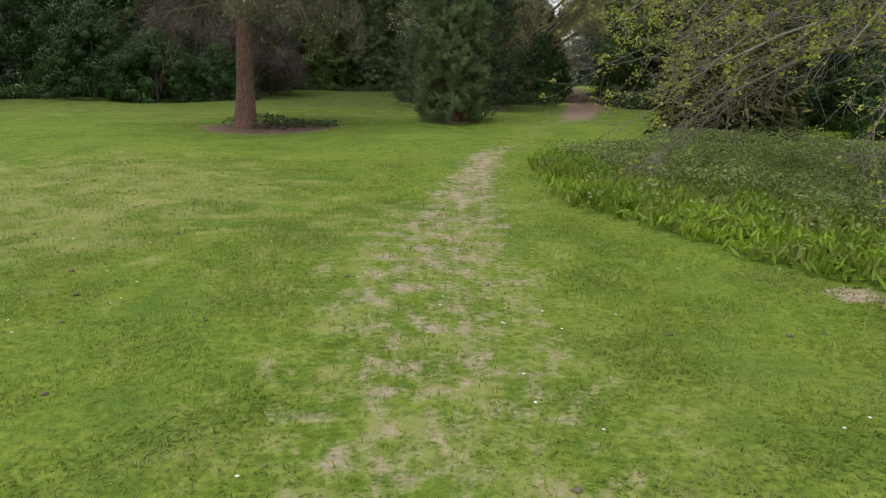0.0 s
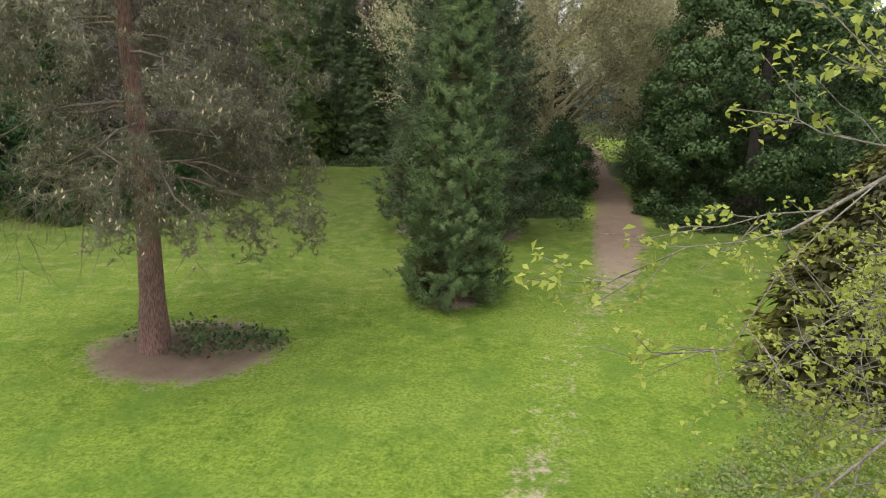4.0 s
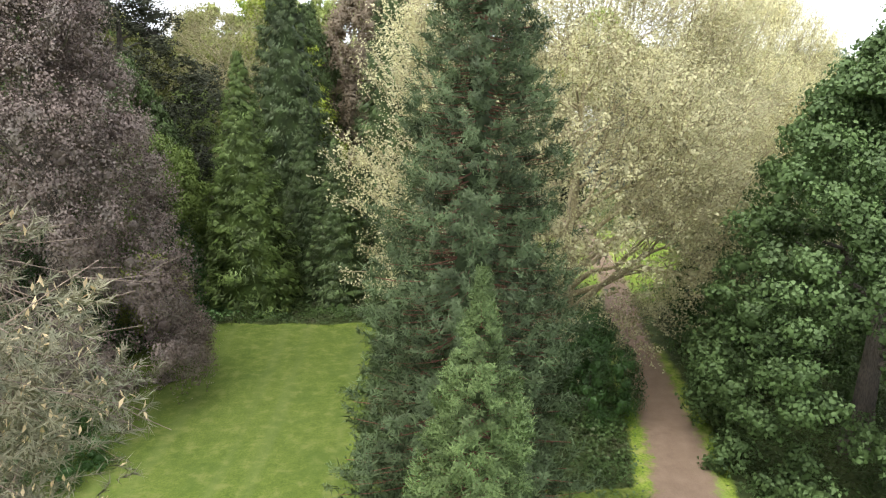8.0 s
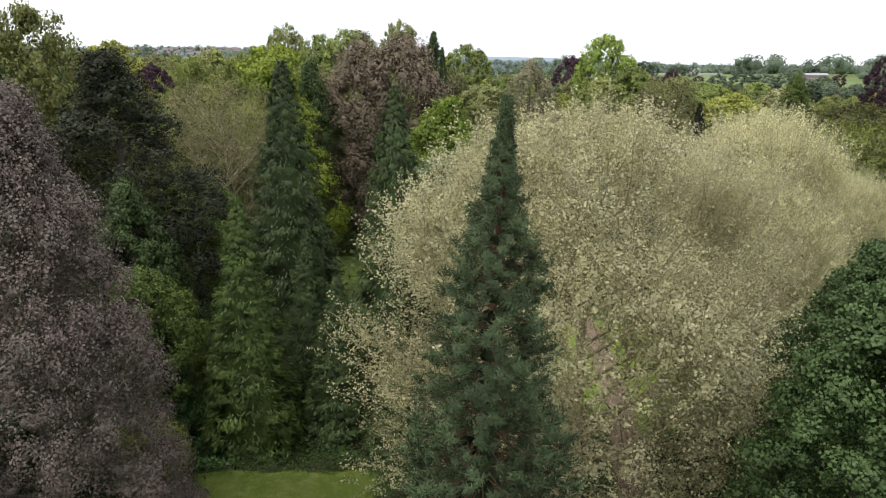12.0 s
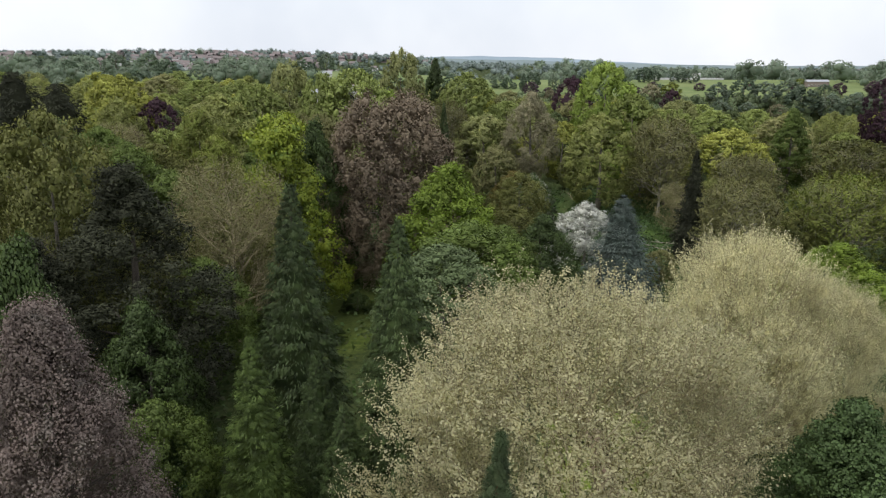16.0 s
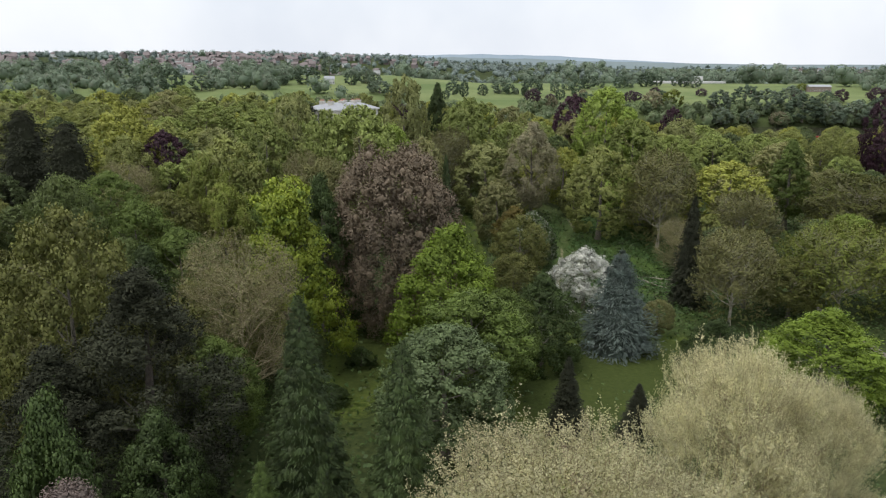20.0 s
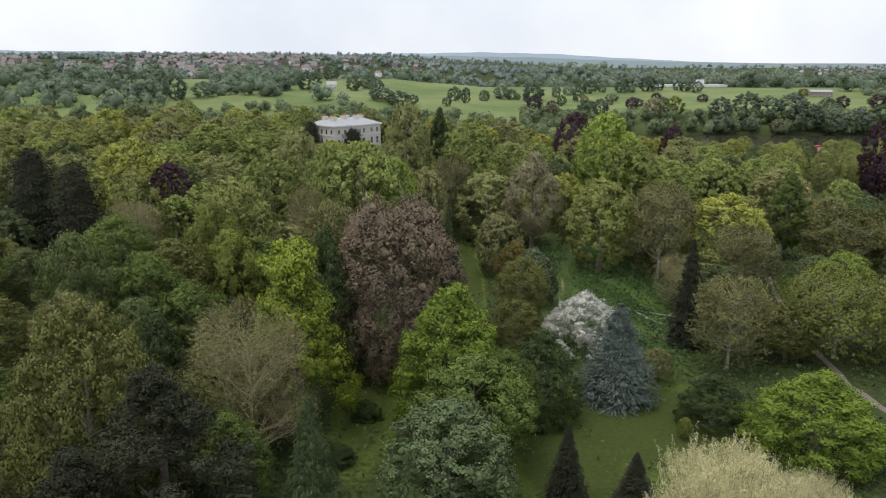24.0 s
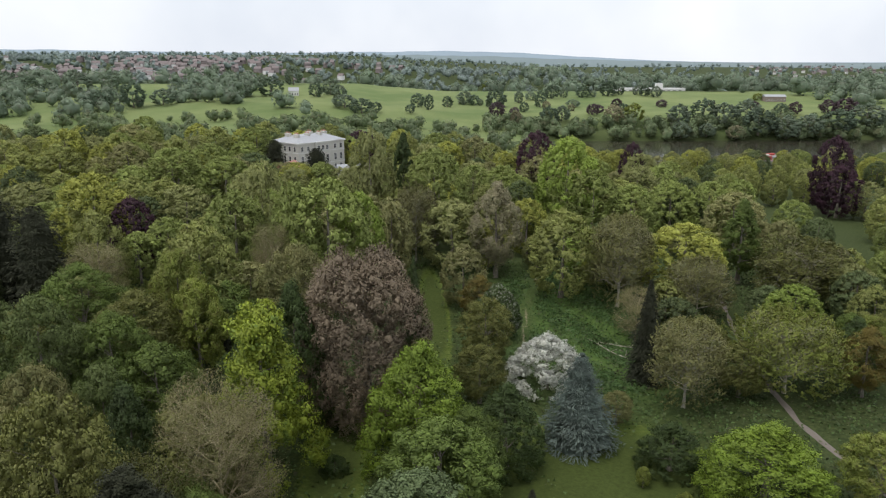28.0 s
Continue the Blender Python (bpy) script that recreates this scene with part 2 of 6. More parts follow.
LEAF = {
    "green": leaf_material("leaf_green", (0.066, 0.10, 0.022), (0.185, 0.25, 0.058)),
    "bright": leaf_material("leaf_bright_green", (0.092, 0.145, 0.016), (0.29, 0.395, 0.055)),
    "mid": leaf_material("leaf_mid_green", (0.076, 0.103, 0.032), (0.17, 0.215, 0.07)),
    "dark": leaf_material("leaf_dark_green", (0.034, 0.056, 0.017), (0.09, 0.132, 0.038), rough=0.5),
    "olive": leaf_material("leaf_olive", (0.088, 0.10, 0.026), (0.225, 0.235, 0.066), odd=(0.155, 0.155, 0.052)),
    "lime": leaf_material("leaf_lime", (0.115, 0.15, 0.028), (0.30, 0.345, 0.072), odd=(0.19, 0.175, 0.06)),
    "yellow": leaf_material("leaf_yellow_green", (0.11, 0.15, 0.018), (0.32, 0.375, 0.048), odd=(0.085, 0.145, 0.03)),
    "ochre": leaf_material("leaf_ochre", (0.15, 0.12, 0.03), (0.25, 0.20, 0.05), odd=(0.12, 0.14, 0.04)),
    "rust": leaf_material("leaf_rust", (0.135, 0.14, 0.052), (0.275, 0.265, 0.105), odd=(0.15, 0.17, 0.06)),
    "copper": leaf_material("leaf_copper", (0.022, 0.009, 0.015), (0.055, 0.02, 0.03), through_light=0.1),
    "brown": leaf_material("leaf_brown", (0.10, 0.073, 0.062), (0.29, 0.228, 0.198), odd=(0.23, 0.20, 0.17), patch=0.5, through_light=0.2),
    "pale": leaf_material("leaf_pale_blossom", (0.46, 0.43, 0.23), (0.82, 0.78, 0.50), odd=(0.44, 0.43, 0.21), through_light=0.5, patch=0.8),
    "buff": leaf_material("leaf_buff", (0.22, 0.20, 0.12), (0.38, 0.35, 0.22), odd=(0.17, 0.18, 0.08)),
    "white": leaf_material("leaf_white_blossom", (0.62, 0.62, 0.55), (0.90, 0.90, 0.84), odd=(0.16, 0.2, 0.09), patch=0.8, through_light=0.45),
    "may": leaf_material("leaf_may", (0.06, 0.10, 0.03), (0.12, 0.17, 0.05), odd=(0.6, 0.6, 0.52), patch=1.2),
    # Dark green of the far parkland trees, paled by haze put into the colour.
    "park_dark": leaf_material("leaf_hazed_park_dark", (0.08, 0.115, 0.078), (0.155, 0.21, 0.13)),
    "blue": leaf_material("needle_blue", (0.014, 0.025, 0.02), (0.165, 0.21, 0.178), through_light=0.05, patch=0.9, depth=0.1),
    "spruce": leaf_material("needle_dark", (0.014, 0.017, 0.009), (0.046, 0.05, 0.027), through_light=0.05, rough=0.8),
    "cypress": leaf_material("needle_cypress", (0.012, 0.028, 0.009), (0.125, 0.175, 0.062), odd=(0.075, 0.095, 0.035), through_light=0.1, patch=1.1, depth=0.2),
    "cypress_light": leaf_material("needle_cypress_light", (0.028, 0.056, 0.012), (0.195, 0.27, 0.072), through_light=0.15, patch=1.1, depth=0.15),
    "sequoia": leaf_material("needle_sequoia", (0.032, 0.06, 0.026), (0.19, 0.255, 0.118), odd=(0.12, 0.16, 0.07), patch=1.3, depth=0.2, through_light=0.3),
    "sequoia_young": leaf_material("needle_sequoia_young", (0.04, 0.08, 0.026), (0.23, 0.31, 0.115), patch=1.6, depth=0.15, through_light=0.3),
    "pine": leaf_material("needle_pine", (0.125, 0.108, 0.064), (0.32, 0.315, 0.21), odd=(0.18, 0.195, 0.125), patch=0.9, through_light=0.25),
    "golden": leaf_material("needle_golden", (0.02, 0.026, 0.01), (0.12, 0.115, 0.026), odd=(0.2, 0.175, 0.035), through_light=0.15),
    "rhodo": leaf_material("leaf_rhododendron", (0.02, 0.05, 0.014), (0.06, 0.12, 0.03), rough=0.35),
    "spring": leaf_material("leaf_spring", (0.25, 0.30, 0.035), (0.60, 0.63, 0.15), through_light=0.45, patch=0.8),
    "bramble": leaf_material("leaf_bramble", (0.09, 0.145, 0.035), (0.28, 0.36, 0.105), odd=(0.22, 0.19, 0.10), patch=1.1),
    "strap": leaf_material("leaf_strap", (0.13, 0.22, 0.018), (0.30, 0.43, 0.045), odd=(0.25, 0.25, 0.08), through_light=0.4, patch=0.7),
    "nettle": leaf_material("leaf_nettle", (0.055, 0.11, 0.035), (0.11, 0.19, 0.06)),
    "under": leaf_material("leaf_undergrowth", (0.04, 0.075, 0.022), (0.09, 0.14, 0.04), odd=(0.07, 0.06, 0.035)),
    # Pale bluish greens for the far woods: distance haze is painted in.
    "far": leaf_material("leaf_hazed_far_wood", (0.155, 0.21, 0.145), (0.255, 0.325, 0.215), odd=(0.235, 0.255, 0.185), patch=0.03),
    "haze": leaf_material("leaf_hazed_distant_wood", (0.195, 0.25, 0.225), (0.25, 0.31, 0.285), odd=(0.20, 0.24, 0.25), patch=0.01),
    # Lighter copies of the leaf tints above, with aerial haze painted into the colour.
    "wood_bright": leaf_material("leaf_hazed_bright", (0.151, 0.210, 0.039), (0.395, 0.505, 0.108)),
    "wood_green": leaf_material("leaf_hazed_green", (0.147, 0.186, 0.050), (0.373, 0.438, 0.130)),
    "wood_mid": leaf_material("leaf_hazed_mid", (0.158, 0.175, 0.066), (0.366, 0.383, 0.149)),
    "wood_olive": leaf_material("leaf_hazed_olive", (0.18, 0.205, 0.06), (0.40, 0.435, 0.135), odd=(0.29, 0.29, 0.105)),
    "wood_lime": leaf_material("leaf_hazed_lime", (0.202, 0.228, 0.050), (0.513, 0.526, 0.120)),
    "wood_rust": leaf_material("leaf_hazed_rust", (0.195, 0.195, 0.08), (0.39, 0.38, 0.165), odd=(0.23, 0.255, 0.10)),
    "wood_dark": leaf_material("leaf_hazed_dark", (0.067, 0.090, 0.038), (0.173, 0.220, 0.089)),
    "wood_copper": leaf_material("leaf_hazed_copper", (0.035, 0.017, 0.027), (0.075, 0.034, 0.048), through_light=0.1),
    "brown_dark": leaf_material("leaf_brown_dark", (0.105, 0.082, 0.056), (0.235, 0.185, 0.125), patch=0.16, through_light=0.12),
    # Copper beech colour for the far park, paled with painted haze.
    "park_copper": leaf_material("leaf_hazed_park_copper", (0.06, 0.042, 0.052), (0.12, 0.08, 0.09), through_light=0.1),
    "sycamore": leaf_material("leaf_sycamore", (0.044, 0.078, 0.025), (0.13, 0.198, 0.068), patch=0.7),
    "river": leaf_material("leaf_river_wood", (0.10, 0.14, 0.072), (0.20, 0.255, 0.125), odd=(0.18, 0.185, 0.10), patch=0.05),
    # The hill woods' leaf colour carries painted haze as well.
    "hill": leaf_material("leaf_hazed_hill_wood", (0.205, 0.26, 0.23), (0.285, 0.35, 0.305), odd=(0.235, 0.27, 0.28), patch=0.01),
    "willow": leaf_material("leaf_grey_willow", (0.07, 0.10, 0.042), (0.18, 0.235, 0.105), patch=0.5),
    "catkin": leaf_material("pine_catkin", (0.50, 0.36, 0.18), (0.80, 0.66, 0.42)),
}
BARK = {
    "grey": bark_material("bark_grey", (0.09, 0.08, 0.065), (0.24, 0.21, 0.17)),
    "pale": bark_material("bark_pale", (0.25, 0.225, 0.18), (0.50, 0.46, 0.38)),
    "dark": bark_material("bark_dark", (0.035, 0.028, 0.022), (0.11, 0.09, 0.07)),
    "straw": bark_material("bark_straw", (0.26, 0.215, 0.125), (0.50, 0.43, 0.27)),
    "maple": bark_material("bark_maple", (0.14, 0.12, 0.095), (0.31, 0.265, 0.22)),
    "twig": bark_material("bark_twig", (0.11, 0.08, 0.06), (0.25, 0.19, 0.145)),
    "pine": bark_material("bark_pine", (0.10, 0.054, 0.042), (0.28, 0.16, 0.125), 9.0, 0.18, 0.9),
    "red": bark_material("bark_red", (0.13, 0.055, 0.035), (0.27, 0.13, 0.085), 8.0, 0.12, 0.8),
}

# ---- plant builders ----
RNG = np.random.default_rng(7)


def unit(v):
    return v / np.maximum(np.linalg.norm(v, axis=-1, keepdims=True), 1e-9)


def cards(centre, normal, length, width, along=None):
    """Leaves as folded diamonds: centres, facing, lengths, widths; along: the way in which a leaf points."""
    k = len(centre)
    normal = unit(normal)
    if along is None:
        along = RNG.normal(size=(k, 3))
    u = unit(along - normal * (along * normal).sum(-1, keepdims=True))
    v = np.cross(u, normal)
    length, width = np.broadcast_to(length, k)[:, None] / 2, np.broadcast_to(width, k)[:, None] / 2
    fold = normal * width * 0.35
    verts = np.stack([centre - u * length - fold, centre + v * width + fold * 0.6, centre + u * length - fold, centre - v * width + fold * 0.6], 1).reshape(-1, 3)
    return verts, np.arange(4 * k).reshape(-1, 4)


def blades(root, way, length, width):
    """Needles and grass: one thin triangle each."""
    k = len(root)
    way = unit(way)
    side = unit(np.cross(way, RNG.normal(size=(k, 3)))) * (np.broadcast_to(width, k)[:, None] / 2)
    tip = root + way * np.broadcast_to(length, k)[:, None]
    return np.stack([root - side, root + side, tip], 1).reshape(-1, 3), np.arange(3 * k).reshape(-1, 3)


def orient(v, f, n):
    """Turns thin triangles so that they face the given way; n: one direction for each."""
    t = v.reshape(-1, 3, 3)
    flip = (np.cross(t[:, 1] - t[:, 0], t[:, 2] - t[:, 0]) * n).sum(-1) < 0
    f = f.copy()
    f[flip] = f[flip][:, ::-1]
    return v, f, np.repeat(n, 3, 0)


def joined(*pieces):
    """Several (verts, faces) pairs as one; faces keep their corner counts."""
    verts, faces, base = [], [], 0
    for v, f in pieces:
        if len(v):
            verts.append(v)
            faces.append(f + base)
            base += len(v)
    return np.concatenate(verts), faces


def tubes(lines, sides=5):
    """Tapered limbs along lines of (points, radii)."""
    out = []
    ang = np.arange(sides) * 2 * np.pi / sides
    for pts, rad in lines:
        pts, rad = np.asarray(pts, float), np.asarray(rad, float)
        d = unit(np.gradient(pts, axis=0))
        ref = np.where(np.abs(d[:, 2:3]) > 0.9, [[1.0, 0, 0]], [[0, 0, 1.0]])
        a = unit(np.cross(d, ref))
        b = np.cross(d, a)
        ring = pts[:, None] + rad[:, None, None] * (np.cos(ang)[None, :, None] * a[:, None] + np.sin(ang)[None, :, None] * b[:, None])
        k = len(pts)
        i, j = np.meshgrid(np.arange(k - 1), np.arange(sides), indexing="ij")
        q = np.stack([i * sides + j, i * sides + (j + 1) % sides, (i + 1) * sides + (j + 1) % sides, (i + 1) * sides + j], -1).reshape(-1, 4)
        out.append((ring.reshape(-1, 3), q))
    v, f = joined(*out)
    return v, np.concatenate(f)


def trunk_line(h, r, lean=0.02, flare=1.5, steps=7):
    t = np.linspace(0, 1, steps)
    off = RNG.normal(size=2) * lean * h
    pts = np.stack([off[0] * t**2 + 0.01 * h * np.sin(t * 5), off[1] * t**2, t * h - 0.15], -1)
    rad = r * (1 - 0.85 * t)
    rad[0] *= flare
    return pts, rad


def limbs(line, k, reach, rise=0.5, t0=0.3, t1=0.95, steps=4, size=0.5, droop=0.0):
    """Limbs that leave a line between t0 and t1 and reach outward."""
    pts, rad = line
    n = len(pts)
    out = []
    for i in range(k):
        t = RNG.uniform(t0, t1)
        f = t * (n - 1)
        a = min(int(f), n - 2)
        p = pts[a] + (pts[a + 1] - pts[a]) * (f - a)
        r0 = (rad[a] + (rad[a + 1] - rad[a]) * (f - a)) * size
        az = i * 2.4 + RNG.uniform(-0.5, 0.5)
        length = reach * RNG.uniform(0.6, 1.0)
        s = np.linspace(0, 1, steps)[:, None]
        d = np.array([np.cos(az), np.sin(az), rise * RNG.uniform(0.5, 1.3)])
        w = RNG.normal(size=(steps, 3)) * length * 0.05 * s
        q = p + unit(d) * length * s + np.array([0, 0, -droop * length]) * s**2 + w
        out.append((q, np.maximum(r0 * (1 - 0.85 * s[:, 0]), 0.006)))
    return out


def twigs(lines, k, length, spread=0.9, up=0.2, steps=3, t0=0.35):
    """Side shoots along given limbs."""
    out = []
    for pts, rad in lines:
        n = len(pts)
        for _ in range(k):
            t = RNG.uniform(t0, 1.0)
            f = t * (n - 1)
            a = min(int(f), n - 2)
            p = pts[a] + (pts[a + 1] - pts[a]) * (f - a)
            d = unit(pts[a + 1] - pts[a]) + RNG.normal(size=3) * spread * 0.6 + [0, 0, up]
            ln = length * RNG.uniform(0.5, 1.2)
            s = np.linspace(0, 1, steps)[:, None]
            q = p + unit(d) * ln * s + RNG.normal(size=(steps, 3)) * ln * 0.07 * s
            r0 = max((rad[a] + (rad[a + 1] - rad[a]) * (f - a)) * 0.55, 0.006)
            out.append((q, np.maximum(r0 * (1 - 0.8 * s[:, 0]), 0.004)))
    return out


PROFILE = {
    "round": lambda t: np.sqrt(np.clip(1 - (2 * t - 0.9) ** 2 / 1.25, 0.02, 1)),
    "dome": lambda t: np.clip(1.05 - 0.1 * t - 0.9 * t**3, 0.08, 1),
    "oval": lambda t: np.clip(np.sin(np.pi * np.clip(t * 0.86 + 0.12, 0, 1)), 0.12, 1),
    "column": lambda t: np.clip(np.minimum(0.6 + 2.2 * t, 1.5 * (1.02 - t) ** 0.7), 0.1, 1),
    "cone": lambda t: np.clip((1.02 - t) ** 0.85, 0.05, 1),
    "bell": lambda t: np.clip(0.72 + 5 * t, 0, 1) * np.clip(1.0 - 0.42 * t - 0.45 * t**3, 0.1, 1),
    "mound": lambda t: np.clip(0.78 + 1.1 * t, 0, 1) * np.sqrt(np.clip(1.02 - np.clip(t - 0.12, 0, 1) ** 2.2 * 1.05, 0.06, 1)),
    "tiered": lambda t: np.clip(1.0 - 0.72 * t + 0.12 * np.sin(t * 22), 0.15, 1),
}


def ball(level=1):
    """Corners and faces of a small rounded lump."""
    bm = bmesh.new()
    bmesh.ops.create_icosphere(bm, subdivisions=level, radius=1.0)
    v, f = np.array([w.co[:] for w in bm.verts]), np.array([[w.index for w in q.verts] for q in bm.faces])
    bm.free()
    return v, f


LUMP = {1: ball(1), 2: ball(2)}


def lumps(c, size, level=2, flat=0.8):
    """Dense hearts of leafage, uneven, one at each centre."""
    v0, f0 = LUMP[level]
    k = len(c)
    ph = RNG.uniform(0, 6, (k, 1, 3))
    v = v0[None] * (1 + 0.16 * np.sin(v0[None] * 4.2 + ph)[..., [1, 2, 0]] + 0.1 * np.sin(v0[None] * 9 + 2 * ph))
    v = c[:, None] + v * np.asarray(size)[:, None, None] * [1.12, 1.12, flat]
    return v.reshape(-1, 3), (f0[None] + (np.arange(k) * len(v0))[:, None, None]).reshape(-1, 3)


def lobed_crown(h, z0, r, shape, lobes, leaves, leaf, wide=0.62, lobe=0.3, droop=0.0, gaps=0.12, inner=0.62, core=0.58, tall=0.8, even=0.0):
    """A crown of many leafy boughs: boughs sit on the outline, leaves on their outer sides."""
    t = (np.arange(lobes) + 0.5) / lobes
    t = np.clip(t + RNG.normal(size=lobes) * 0.04, 0, 1)
    az = np.arange(lobes) * 2.39996 + RNG.normal(size=lobes) * 0.35
    size = lobe * r * RNG.uniform(0.65, 1.25, lobes)
    out = PROFILE[shape](t) * r * RNG.uniform(0.84 + 0.1 * even, 1.06 - 0.03 * even, lobes)
    rad = np.maximum(out - size * 0.75, 0) * np.where(RNG.random(lobes) < 0.2 * (1 - even), 0.55, 1)
    c = np.stack([rad * np.cos(az), rad * np.sin(az), z0 + t * (h - z0 - size * 0.6)], -1)
    keep = RNG.random(lobes) > gaps * 0.5
    c, size = c[keep], size[keep]
    b = len(c)
    m = int(np.clip(leaves / b / 26, 2, 16))
    k = max(int(leaves / (b * m)), 6)
    outward = unit(c * [1, 1, 0.35] + [0, 0, 0.01])[:, None]
    d1 = unit(RNG.normal(size=(b, m, 3)) + outward * 0.75 + [0, 0, 0.3])
    spread = size[:, None, None] * RNG.uniform(0.5, 0.98, (b, m, 1))
    tuft = c[:, None] + d1 * spread * [1.15, 1.15, tall]
    girth = size[:, None] * RNG.uniform(0.26, 0.52, (b, m))
    d2 = unit(RNG.normal(size=(b, m, k, 3)) + d1[:, :, None] * 0.45 + [0, 0, 0.15])
    p = tuft[:, :, None] + d2 * girth[..., None, None] * RNG.uniform(inner, 1.2, (b, m, k, 1)) * [1.15, 1.15, tall]
    p[..., 2] -= droop * RNG.random((b, m, k)) * size[:, None, None]
    p, d2, d1 = p.reshape(-1, 3), d2.reshape(-1, 3), np.repeat(d1.reshape(-1, 3), k, 0)
    hold = RNG.random(len(p)) > gaps * (0.5 + 0.5 * np.sin(p[:, 0] * 3.1 / r * 2) * np.sin(p[:, 1] * 2.7 / r * 2))
    p, d2, d1 = p[hold], d2[hold], d1[hold]
    p[:, 2] = np.maximum(p[:, 2], 0.05)
    ln = leaf * RNG.uniform(0.55, 1.35, len(p))
    facing = unit(d2 + d1 * 0.3 + RNG.normal(size=p.shape) * 0.45)
    soft = unit(d2 * (0.45 - 0.25 * even) + d1 * 0.3 + unit(p - [0, 0, z0 + 0.4 * (h - z0)]) * (0.35 + 0.5 * even) + facing * (0.6 - 0.2 * even))
    heart = lumps(c, size * core, 1, tall)
    bulge = unit(heart[0] - np.repeat(c, len(LUMP[1][0]), 0))
    heart[0][:, 2] = np.maximum(heart[0][:, 2], 0.02)
    v, f = joined(cards(p, facing, ln, ln * wide), heart)
    return v, f, np.concatenate([np.repeat(soft, 4, 0), bulge])


def spray_crown(h, r, sprays, per, leaf, wide, length, z0=0.07):
    """A ragged crown: leafy upswept shoots that stand out of a rounded head, with their bare stems."""
    boughs = 95
    bt = np.clip((np.arange(boughs) + 0.5) / boughs + RNG.normal(size=boughs) * 0.05, 0, 1) ** 0.85
    ba = np.arange(boughs) * 2.39996 + RNG.normal(size=boughs) * 0.4
    reach = PROFILE["round"](bt) * r * RNG.uniform(0.55, 0.98, boughs)
    centre = np.stack([reach * np.cos(ba), reach * np.sin(ba), h * (z0 + bt * (0.92 - z0))], -1)
    pick = RNG.integers(0, boughs, sprays)
    root = centre[pick] + RNG.normal(size=(sprays, 3)) * r * 0.085 * [1.25, 1.25, 0.75]
    outward = unit(root - [0, 0, h * 0.4])
    way = unit(outward * 0.8 + [0, 0, 0.75] + RNG.normal(size=root.shape) * 0.38)
    ln = length * RNG.uniform(0.5, 1.25, sprays)
    stem = [(np.stack([a, a + b * k * 0.55, a + b * k]), np.array([0.02, 0.012, 0.006]) * r / 8) for a, b, k in zip(root[::3], way[::3], ln[::3])]
    u = RNG.random((sprays, per)) ** 0.7
    p = (root[:, None] + way[:, None] * (u * ln[:, None])[..., None] + RNG.normal(size=(sprays, per, 3)) * 0.06 * length).reshape(-1, 3)
    p[:, 2] = np.maximum(p[:, 2], 0.05)
    facing = unit(RNG.normal(size=p.shape) + np.repeat(outward, per, 0) * 0.6 + [0, 0, 0.5])
    soft = unit(np.repeat(outward, per, 0) * 0.8 + facing * 0.35 + [0, 0, 0.25])
    size = leaf * RNG.uniform(0.55, 1.3, len(p))
    v, f = cards(p, facing, size, size * wide)
    return v, f, np.repeat(soft, 4, 0), stem


def stand(name, x, y, turn=0.0, sx=1.0, sz=1.0):
    e = new(name)
    e.empty_display_size = 0.5
    e.matrix_basis = pose(x, y, gz(x, y), 0, 0, turn) @ Matrix.Diagonal((sx, sx, sz, 1))
    return e


def make_broadleaf(name, shape, tint, bark, h, r, lobes, leaves, leaf, z0=0.18, lobe=0.3, droop=0.0, gaps=0.12, wide=0.7, trunk=0.03, inner=0.62, split=False, core=0.58, tall=0.8, even=0.0):
    e = new(name)
    line = trunk_line(h * 0.8, h * trunk)
    arms = limbs(line, 9, r * 0.75, 0.7, 0.25, 0.9)
    v, f = tubes([line], 6)
    part("trunk", mesh_from("trunk", v, f, BARK[bark], True), e)
    for arm in arms if split else ():
        v, f = tubes([arm], 6)
        part("limb", mesh_from("limb", v, f, BARK[bark], True), e)
    v, f, soft = lobed_crown(h, h * z0, r, shape, lobes, leaves, leaf, wide, lobe, droop, gaps, inner, core, tall, even)
    part("crown", mesh_from("crown", v, f, LEAF[tint], normals=soft), e)
    return e


